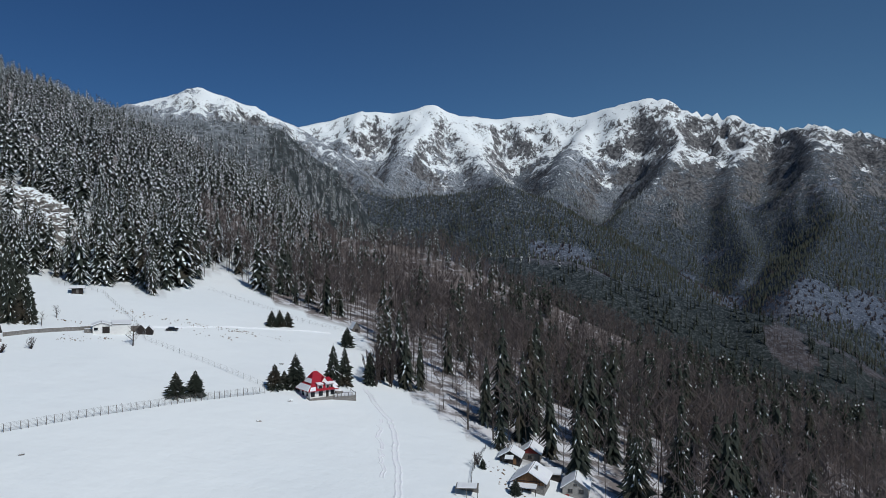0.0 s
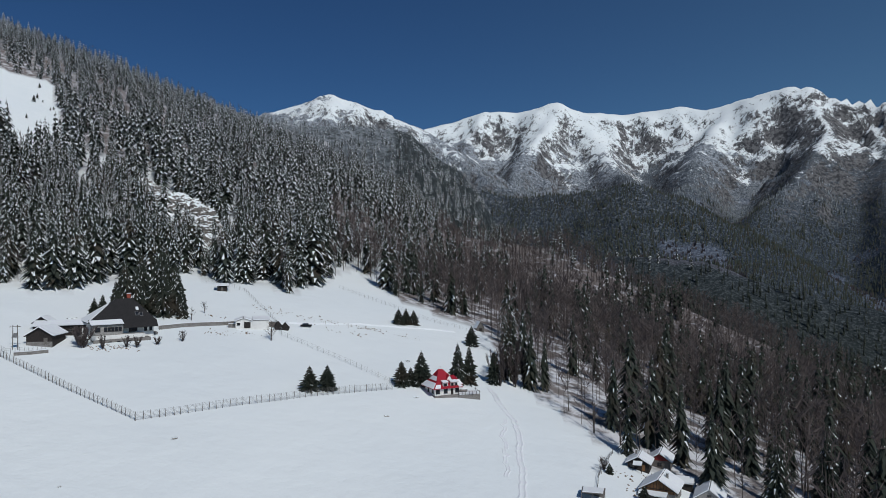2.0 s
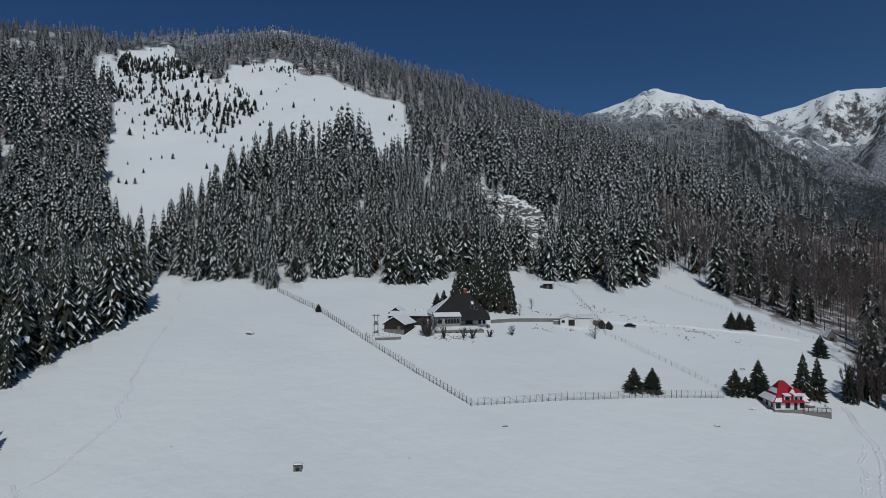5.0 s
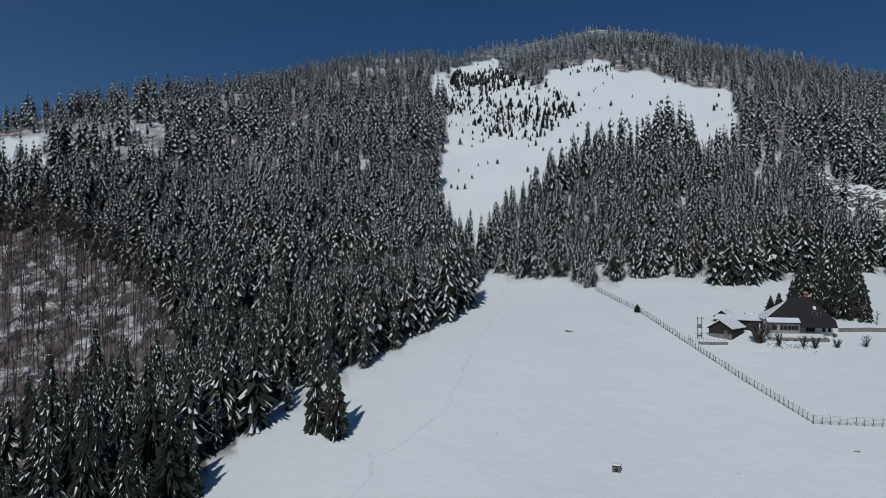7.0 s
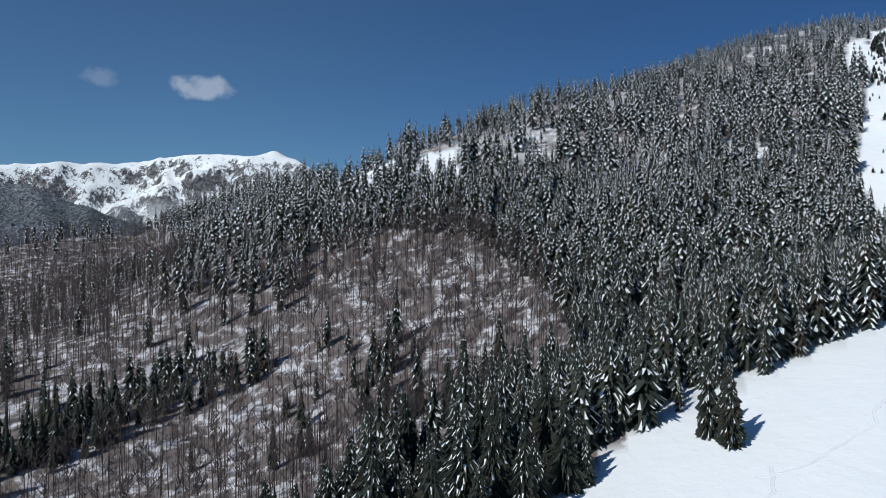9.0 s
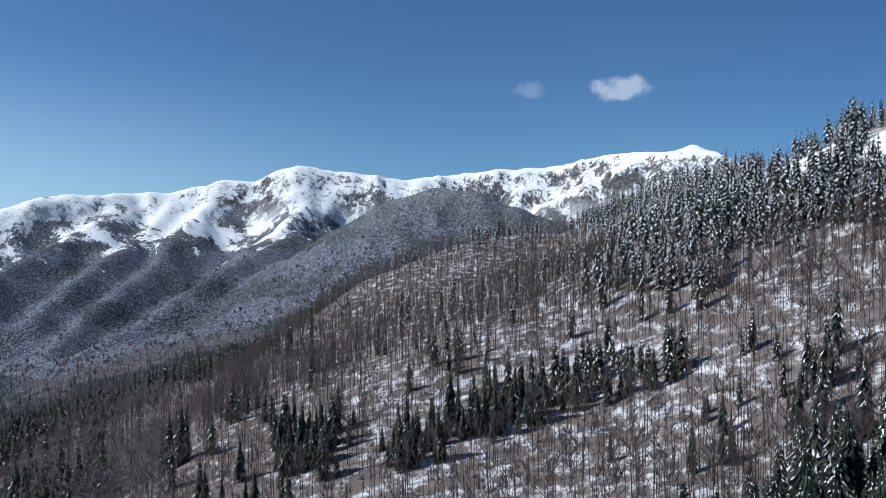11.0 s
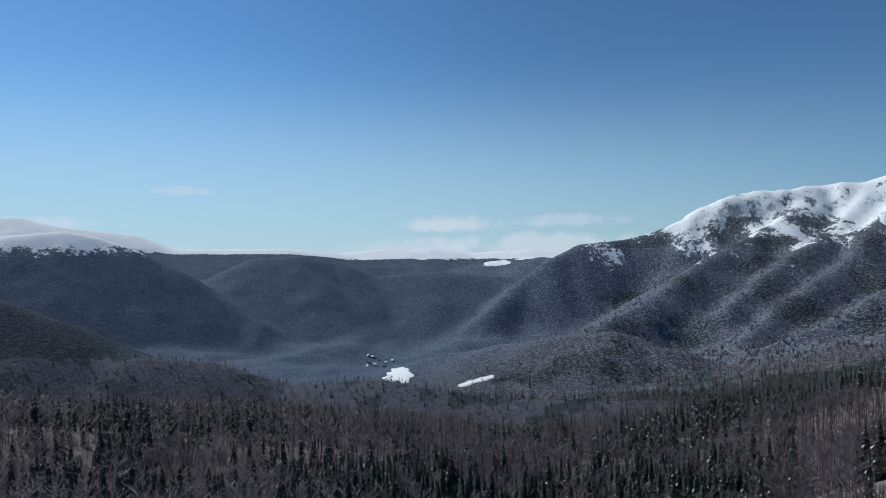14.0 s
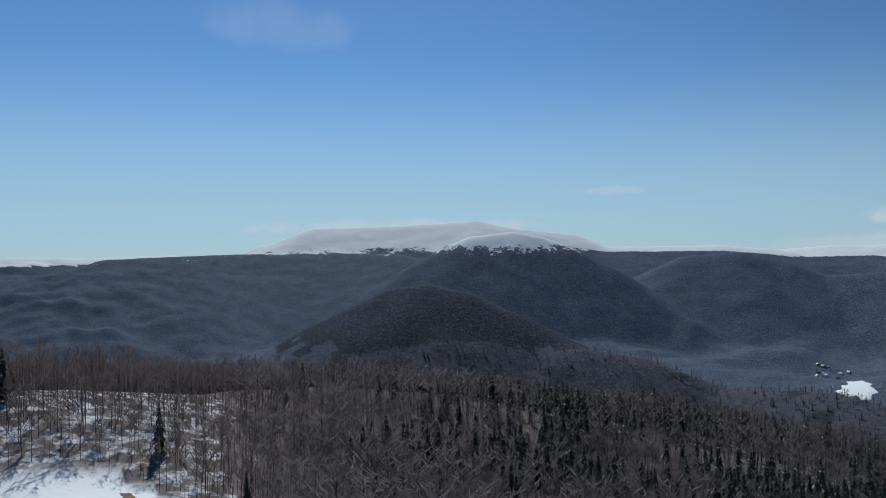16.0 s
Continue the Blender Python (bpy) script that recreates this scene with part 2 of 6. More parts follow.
# ---- the lie of the land ----
# Crest lines: fall beside the crest (or falls before and behind it), rounding, and (bearing, distance, height) along it.
RIDGES = {}
RIDGES["snow_range"] = (0.95, 30, ((14.7, 4300, 732), (11, 4300, 768), (6.5, 4300, 865), (3.8, 4250, 841), (0.8, 4200, 882), (-0.8, 4200, 827), (-4.4, 4250, 810), (-8.7, 4250, 838), (-10.3, 4200, 798), (-12.5, 4200, 824), (-15.1, 4150, 858), (-17.2, 4100, 832), (-19.7, 4050, 736), (-22.4, 4000, 698), (-24, 3900, 629), (-25.9, 3800, 584), (-28, 3700, 575), (-29.4, 3700, 554), (-32.1, 3700, 501),))
RIDGES["round_peak"] = (0.62, 40, ((25.7, 3300, 567), (23.6, 3300, 643), (21.5, 3300, 690), (18.9, 3300, 730), (16.2, 3250, 674), (12.7, 3200, 586), (10.8, 3100, 503), (8.3, 3000, 383),))
RIDGES["spur_a"] = (0.8, 15, ((0.8, 4190, 873), (1.7, 3950, 697), (3.8, 3550, 470), (4.3, 3250, 326),))
RIDGES["spur_b"] = (0.8, 15, ((-0.8, 4190, 819), (-2.6, 3900, 593), (-4, 3500, 391), (-5.3, 3000, 287),))
RIDGES["spur_c"] = (0.75, 15, ((-12.5, 4190, 815), (-10.3, 3850, 574), (-9.1, 3300, 312), (-8.5, 2900, 229),))
RIDGES["spur_d"] = (0.75, 15, ((-17.2, 4090, 824), (-18.6, 3700, 557), (-16.9, 3200, 315), (-14.2, 2800, 150), (-12.4, 2500, 48),))
RIDGES["spur_e"] = (0.75, 15, ((-24, 3890, 622), (-22.4, 3500, 409), (-22, 3100, 203), (-23.5, 2600, -3), (-22.7, 2300, -113),))
RIDGES["spur_f"] = (0.7, 15, ((-28, 3690, 569), (-27.7, 3200, 334), (-29.1, 2700, 127), (-27.3, 2200, -19), (-25.8, 1900, -126),))
RIDGES["dark_hill"] = (0.6, 30, ((6.5, 2500, 226), (3.8, 2450, 192), (-2.1, 2350, 202), (-5.3, 2300, 214), (-8, 2250, 172), (-9.8, 2200, 119), (-12.4, 2150, 48), (-14.6, 2100, -16),))
RIDGES["low_ridge"] = (0.5, 30, ((-3.9, 1750, -4), (-9.8, 1750, -18), (-15.4, 1700, -78), (-20, 1700, -109), (-23.9, 1650, -134), (-25, 1600, -194),))
RIDGES["east_slope"] = (0.4, 40, ((-24.2, 1900, -225), (-27.9, 2000, -244), (-32, 2100, -289),))
RIDGES["hill_crest"] = (0.456, 25, ((14, 1560, 275), (17, 1520, 276), (21.1, 1470, 266), (23.4, 1440, 264), (25, 1420, 267), (28.6, 1390, 286), (32, 1360, 292), (36, 1300, 318), (40.5, 1270, 342), (45.1, 1230, 369), (48.7, 1200, 373), (52.3, 1180, 354), (56.2, 1140, 331), (60.8, 1080, 296), (63.2, 1020, 285), (66.3, 980, 269),))
RIDGES["hill_crest_east"] = (0.68, 20, ((14, 1560, 275), (11, 1600, 262), (8.3, 1640, 300), (6.5, 1660, 290),))
RIDGES["beech_brow"] = ((0.6, 1.3), 12, ((9, 810, 22), (6.2, 800, 16), (1.6, 780, 6), (-3, 760, -24), (-5.2, 740, -39), (-7.5, 720, -47), (-9.7, 700, -60), (-12, 690, -74), (-15.3, 680, -91), (-18.2, 680, -99), (-20.6, 700, -121), (-24.1, 720, -152), (-27.8, 740, -160), (-32, 760, -164),))
RIDGES["hill_crest_west"] = (0.5, 25, ((66.3, 980, 252), (69.3, 840, 200), (72.8, 800, 179), (77.2, 760, 166), (82.1, 720, 150), (87.4, 690, 124), (91, 680, 106), (91.1, 690, 106),))
RIDGES["hill_shoulder"] = (0.52, 20, ((90.3, 690, 94), (93.3, 740, 84), (96.3, 800, 80), (98.8, 850, 88), (102, 880, 92), (104.6, 920, 85), (107.9, 960, 68), (110.3, 980, 56), (112.5, 1010, 30), (114.7, 1000, 8),))
RIDGES["brown_spur"] = ((0.45, 0.95), 25, ((114.2, 1000, 18), (116.9, 980, 26), (119.2, 960, 20), (122.3, 930, 8), (125.5, 905, -3), (128.3, 890, -18), (130.6, 875, -38), (133.3, 860, -61), (135.5, 850, -80), (137.7, 840, -108), (139.8, 840, -130), (142.3, 860, -144), (147.5, 920, -168), (152, 980, -189), (156.5, 1050, -210), (173.2, 1250, -259), (178.7, 1350, -256), (182.1, 1450, -260), (188.5, 1600, -294), (194.8, 1700, -246), (199.5, 1750, -236), (205.7, 1800, -271),))
RIDGES["spur_face_a"] = ((0.3, 0.95), 40, ((114.7, 1000, 16), (114.7, 700, -24), (114.7, 455, -42),))
RIDGES["spur_face_b"] = ((0.3, 0.95), 40, ((120.1, 950, 17), (120.1, 700, -39), (120.6, 480, -59),))
RIDGES["spur_face_c"] = ((0.3, 0.95), 40, ((125.5, 860, -14), (125.1, 680, -60), (124.7, 470, -80),))
RIDGES["spur_face_d"] = ((0.3, 0.95), 40, ((131.9, 865, -54), (130.6, 650, -94), (128.8, 430, -102),))
RIDGES["spur_face_e"] = ((0.3, 0.95), 40, ((137.7, 840, -110), (134.6, 530, -116),))
RIDGES["snow_ridge_west"] = (0.85, 30, ((105, 3500, 508), (107.2, 3500, 467), (111.3, 3600, 494), (103.2, 3400, 456), (104.8, 3500, 504), (106, 3500, 468), (109, 3600, 479), (111.1, 3700, 512), (114.6, 3800, 474), (119.1, 3800, 450), (123.7, 3800, 423), (127.3, 3700, 398), (132.8, 3700, 425), (135.7, 3700, 463), (139.4, 3700, 375), (141.5, 3700, 386), (144.7, 3700, 324), (147.9, 3700, 291), (151.6, 3600, 279), (154.3, 3550, 247), (155.9, 3500, 213), (158, 3450, 128), (161.5, 3400, 59), (165.4, 3300, 32), (167.5, 3200, -29), (170, 3100, -127), (172.4, 2900, -234),))
RIDGES["west_spur_a"] = (0.62, 12, ((147.9, 3690, 288), (151.2, 3300, 119), (156.6, 2900, -48), (160.2, 2500, -167), (165, 2200, -246),))
RIDGES["west_spur_b"] = (0.62, 12, ((141.6, 3690, 347), (144.8, 3300, 116), (146.1, 3000, -14), (150.3, 2600, -157), (153.9, 2200, -273),))
RIDGES["west_spur_c"] = (0.6, 12, ((136.3, 2900, 96), (141, 2600, -31), (143.9, 2400, -108), (148, 2200, -205), (153, 2000, -265),))
RIDGES["west_spur_d"] = (0.65, 12, ((144.7, 3690, 317), (147.5, 3300, 80), (150.5, 2900, -34), (154.5, 2500, -183),))
RIDGES["west_spur_e"] = (0.65, 12, ((135.7, 3690, 456), (135.4, 3400, 245), (138.1, 3000, 75), (140.6, 2700, -36),))
RIDGES["dome"] = (0.6, 25, ((134.6, 2500, 27), (131.9, 2500, 110), (130.5, 2500, 145), (128.3, 2450, 191), (125.3, 2400, 227), (121.9, 2350, 200), (119.1, 2300, 158), (116.4, 2250, 109), (114.7, 2200, 70),))
RIDGES["dark_mound"] = (0.4, 40, ((171.2, 1900, -252), (166.3, 1850, -211), (162.9, 1800, -200), (159.3, 1750, -226), (156.7, 1700, -293),))
RIDGES["brown_foot"] = (0.3, 40, ((178.7, 2000, -315), (175.1, 2000, -285), (171.2, 2000, -261), (167.1, 2100, -252),))
RIDGES["capped_mountain"] = (0.62, 30, ((216.6, 3000, -227), (213.2, 3200, -94), (211.4, 3250, -21), (209.2, 3300, 49), (207.7, 3300, 80), (204.5, 3300, 98), (202.4, 3300, 74), (200.4, 3250, 30), (197.4, 3150, -60), (194.3, 3050, -168), (191.2, 2900, -265),))
RIDGES["front_hill"] = (0.5, 30, ((216.6, 2150, -174), (213.9, 2100, -102), (211.4, 2050, -91), (208.8, 2000, -109), (205.7, 1950, -153), (202.9, 1900, -204), (200.8, 1850, -230),))
RIDGES["front_hill_west"] = (0.5, 30, ((211.9, 2050, -96), (214.5, 2000, -157), (216.8, 1900, -223), (219, 1800, -281),))
RIDGES["white_range"] = (0.42, 60, ((228, 4500, -27), (225.5, 4500, 11), (223.7, 4500, 73), (220.2, 4500, 166), (215.8, 4500, 174), (211.2, 4500, 188), (207.5, 4500, 206), (204.8, 4500, 156), (200.3, 4500, 115), (197.7, 4500, 27),))
RIDGES["plateau"] = (0.3, 60, ((200.4, 4400, 27), (196, 4400, 28), (192.9, 4400, 26), (188.9, 4400, 28), (185.7, 4400, 5),))
RIDGES["wood_hill"] = (0.5, 40, ((194.7, 3500, -119), (191.1, 3500, -25), (187.5, 3500, -9), (184.3, 3450, -60), (181.6, 3400, -114), (177.1, 3400, -91), (172.2, 3400, -116), (169.6, 3200, -190),))
RIDGES["far_hills"] = (0.3, 60, ((188.5, 4550, 6), (185.2, 4550, -3), (181.4, 4550, 19), (177.5, 4550, 20), (173.9, 4550, -3), (169.4, 4550, 16), (165.7, 4550, -8),))
RIDGES["snow_field_hill"] = (0.35, 40, ((174.4, 3800, -75), (172.2, 3800, -46), (170.5, 3800, -37), (168.3, 3700, -27), (165, 3600, -48),))
RIDGES["north_hills"] = (0.3, 50, ((242.2, 3800, -132), (240.1, 3800, -98), (237.3, 3800, -47), (235.1, 3850, -11), (230, 3900, 1), (225.9, 4000, 9), (218.5, 4000, 9), (214, 3900, -1),))
RIDGES["blue_hills"] = (0.3, 60, ((248.3, 4500, 3), (242.1, 4500, 5), (237, 4500, -4), (231.2, 4500, 7),))
RIDGES["near_spur"] = (0.22, 20, ((231.5, 120, -66), (240.3, 270, -79), (242.2, 380, -62), (237, 420, -74), (231.3, 440, -84), (226, 470, -87), (220.7, 510, -95), (215.5, 540, -118),))


def lattice(ix, iy, seed):
    h = (ix.astype(np.int64) * 374761393 + iy.astype(np.int64) * 668265263 + seed * 974634777) & 0x7FFFFFFF
    h = ((h ^ (h >> 13)) * 1274126177) & 0x7FFFFFFF
    return ((h ^ (h >> 16)) & 0xFFFF) / 65535.0


def value_noise(x, y, seed=0):
    ix, iy = np.floor(x), np.floor(y)
    fx, fy = x - ix, y - iy
    fx, fy = fx * fx * fx * (fx * (fx * 6 - 15) + 10), fy * fy * fy * (fy * (fy * 6 - 15) + 10)
    a, b = lattice(ix, iy, seed), lattice(ix + 1, iy, seed)
    c, d = lattice(ix, iy + 1, seed), lattice(ix + 1, iy + 1, seed)
    return (a + (b - a) * fx) + ((c + (d - c) * fx) - (a + (b - a) * fx)) * fy


def fbm(x, y, octaves=4, seed=0):
    total, amp = 0, 0.5
    for k in range(octaves):
        total = total + amp * (value_noise(x, y, seed + k) * 2 - 1)
        x, y, amp = x * 1.93 + y * 0.55 + 17.3, y * 1.93 - x * 0.55 + 5.1, amp * 0.5
    return total


def gullies(x, y, octaves=4, seed=0):
    total, amp = 0, 0.55
    for k in range(octaves):
        total = total + amp * (1 - np.abs(value_noise(x, y, seed + k) * 2 - 1) * 2)
        x, y, amp = x * 1.9 + y * 0.6 + 3.3, y * 1.9 - x * 0.6 + 8.1, amp * 0.5
    return total


def plan(bearing, d):
    """Bearing in degrees, counter-clockwise from y, and a distance: x and y."""
    return -math.sin(radians(bearing)) * d, math.cos(radians(bearing)) * d


def softmax0(v, k):
    """Smooth max(0, v)."""
    return 0.5 * (v + np.sqrt(v * v + k * k))


def meadow_plane(x, y):
    return -75 + 0.2 * 0.7071 * (y - x)


# How high the brown spur stands along its length, from its root to its foot.
SPUR_BACK = ((-400, -134, -70, 0, 60, 128, 249, 452), (60, 14, -12, -41, -84, -131, -163, -203))
# Bearings and distances of the beech slope's brow.
BEECH_BROW = ((-60, -32, -27.8, -24.1, -18, -12, -5, 2, 9), (780, 770, 715, 670, 640, 645, 690, 730, 760))


def ground_height(x, y):
    """Height of the land at x, y (arrays), metres above the drone's level."""
    x, y = np.asarray(x, float), np.asarray(y, float)
    d = np.hypot(x, y)
    m = meadow_plane(x, y)
    s_right = 0.8 * x + 0.6 * y - 125.6
    s_left = -0.75 * (x + 177) - 0.66 * (y - 36)
    drop_left = 75 * (1 - np.exp(-softmax0(s_left, 20) * 0.32 / 75))
    base = m - 0.22 * (softmax0(s_right, 30) - 1.5) - drop_left - 0.5 * softmax0(y - 1150, 60)
    # the beech slope breaks off into the side valley behind its own brow
    bearing = np.degrees(np.arctan2(-x, y))
    brow = np.interp(bearing, BEECH_BROW[0], BEECH_BROW[1])
    over = np.clip((9 - bearing) / 8, 0, 1) * np.clip((bearing + 75) / 20, 0, 1)
    base = base + over * (np.interp(bearing, (-30, -20, -10, 0, 8), (8, 16, 30, 46, 42)) * np.exp(-((d - brow - 45) / 140) ** 2) - 0.55 * softmax0(d - brow - 10, 25))
    floor_z = -345 + 25 * fbm(x / 400, y / 400, 3, 9) + 45 * np.clip((d - 2000) / 500, 0, 1) * fbm(x / 230, y / 230, 3, 19)
    z = floor_z + softmax0(base - floor_z, 20)
    crest = np.full(x.shape, 1e9)
    k = 5 + 0.002 * d
    # the hill's east flank and brown spur's back, cut to fit the camera's view
    flank = 1.2 * softmax0(0.972 * (x + 160) + 0.234 * (y - 889), 30)
    spur_back = np.interp(0.656 * x - 0.755 * y, SPUR_BACK[0], SPUR_BACK[1])
    for name, (slope, rounding, pts) in RIDGES.items():
        ahead, behind = slope if isinstance(slope, tuple) else (slope, slope)
        best = np.full(x.shape, -1e9)
        for (b0, d0, z0), (b1, d1, z1) in zip(pts[:-1], pts[1:]):
            (ax, ay), (bx, by) = plan(b0, d0), plan(b1, d1)
            ux, uy = bx - ax, by - ay
            t = np.clip(((x - ax) * ux + (y - ay) * uy) / (ux * ux + uy * uy + 1e-6), 0, 1)
            r = np.hypot(x - ax - t * ux, y - ay - t * uy)
            past = np.clip((d - np.hypot(ax + t * ux, ay + t * uy) - 15) / 120, 0, 1)
            fall = ahead + (behind - ahead) * past
            best = np.maximum(best, z0 + (z1 - z0) * t - fall * (np.sqrt(r * r + rounding * rounding) - rounding))
            crest = np.minimum(crest, r)
        if name in ("hill_crest", "hill_crest_east"):
            best = best - flank
        elif name.startswith("spur_face") or name == "brown_spur":
            best = np.minimum(best, spur_back)
        z = z + softmax0(best - z, k)
    far = np.clip((d - 1000) / 1500, 0, 1)
    mid = np.clip((d - 380) / 500, 0, 1)
    off = np.clip(crest / 200, np.where((y < 0) & (x < 0), 0.17, 0.08), 1)
    high = np.clip((z + 150) / 500, 0.25, 1) * np.where(y < 0, np.clip((4450 - d) / 500, 0.15, 1), 1)
    calm = np.where(y < 0, np.clip(1 - (-y - np.where(x < 0, -1.6 * x, 0.25 * x) - 900) / 900, 0.22, 1), 1)
    high = high * calm
    z = z + far * off * high * (105 * gullies(x / 360, y / 360, 5, 21) - 52)
    z = z + far * np.clip(crest / 60, 0, 1) * high * 22 * gullies(x / 95, y / 95, 3, 61)
    # ribs and runnels down the faces of the high ranges
    across = np.arctan2(-x, y) * 3900 + 60 * fbm(x / 500, y / 500, 2, 113)
    steep = np.clip((d - 2300) / 500, 0, 1) * np.clip((4450 - d) / 300, 0, 1) * np.clip((z + 40) / 250, 0, 1) * np.clip(crest / 90, 0.12, 1)
    z = z + steep * calm * (34 * gullies(across / 190, d / 900, 3, 121) - 8)
    z = z + mid * (1 - 0.7 * far) * 9 * fbm(x / 130, y / 130, 4, 5) * np.clip(off * 2, 0.3, 1)
    z = z + calm * far * (8 + 16 * off) * fbm(x / 75, y / 75, 4, 31)
    teeth = np.clip((d - 3300) / 400, 0, 1) * np.clip((z - 380) / 200, 0, 1) * np.clip((x - 850) / 500, 0, 1) * (y > 0)
    z = z + teeth * (44 * gullies(x / 58, y / 58, 3, 91) - 6)
    return z + 0.5 * fbm(x / 45, y / 45, 3, 3)


# ---- land cover ----
def inside(x, y, poly):
    """Which points lie in a polygon given as bearings and distances."""
    pts = [plan(b, d) for b, d in poly]
    hit = np.zeros(x.shape, bool)
    for (x0, y0), (x1, y1) in zip(pts, pts[1:] + pts[:1]):
        cross = (y0 > y) != (y1 > y)
        hit ^= cross & (x < (x1 - x0) * (y - y0) / (y1 - y0 + 1e-9) + x0)
    return hit


MEADOW = ((83.6, 148), (78.6, 178), (68.5, 216), (65, 236), (59.3, 276), (57.7, 335), (54.5, 318), (51.5, 322),
          (49.5, 300), (46, 318), (42, 322), (39.5, 308), (34.7, 320), (30, 345), (27, 325), (24.5, 335), (22.4, 312), (20, 345),
          (17.2, 395), (13, 330), (9.5, 322), (7.4, 324), (6.2, 300), (5.2, 255), (4, 237), (-3, 196), (-9, 182), (-14, 168), (-30, 120), (-80, 60), (180, 40), (110, 80))
CLEARING = ((61.9, 430), (60.6, 395), (59.4, 350), (57.1, 390), (54.9, 420), (51.4, 457), (47.8, 502), (44.2, 553), (42.6, 600),
            (41.9, 520), (38.5, 545), (38.3, 600), (38.9, 720), (41.4, 727), (43.3, 761), (45.1, 808), (46.9, 787), (47.8, 850),
            (49.1, 870), (50.1, 835), (52.3, 831), (53.2, 736), (55.4, 841), (56.6, 1001), (59.2, 980), (60.4, 941), (60.6, 655), (61.2, 503))
THICKET = ((60.3, 907), (60.3, 622), (58.3, 615), (56.2, 578), (54.1, 522), (52.1, 576), (50.1, 627), (51.4, 730), (53.0, 782), (50.1, 847), (49.6, 881), (54.1, 961))
SPUR_SPRUCES = ((129.5, 284), (121.5, 290), (116.5, 312), (109.1, 328), (105.5, 328), (106, 348), (112.1, 366), (117.9, 342), (123.8, 318), (129.5, 310))
VALLEY_SPRUCES = ((138.3, 300), (133, 290), (132.8, 338), (138, 350))
LOW_RIDGE_SPRUCES = ((-3, 1720), (-6, 1950), (-14, 1950), (-20, 1950), (-24.6, 1700), (-24.2, 1450), (-9.8, 1450))
GLADES = (((100.7, 608), (99.8, 857), (97.7, 652), (95.3, 662), (95.5, 570), (98.9, 584)),
          ((94.0, 558), (93.2, 627), (90.6, 604), (90.2, 535)),
          ((43.2, 524), (42.2, 579), (38.8, 606), (38.2, 539), (40.6, 522)),
          ((61.7, 709), (61.9, 823), (60.6, 919), (60.3, 716)))
CRAG = ((33.4, 468), (32.5, 446), (30, 432), (28.8, 365), (27.9, 365), (27.9, 420), (28.9, 452), (31, 470))
BACK_FIELD = ((247, 70), (247, 298), (238, 300), (235.5, 288), (233, 275), (225, 215), (222, 150), (222, 70))


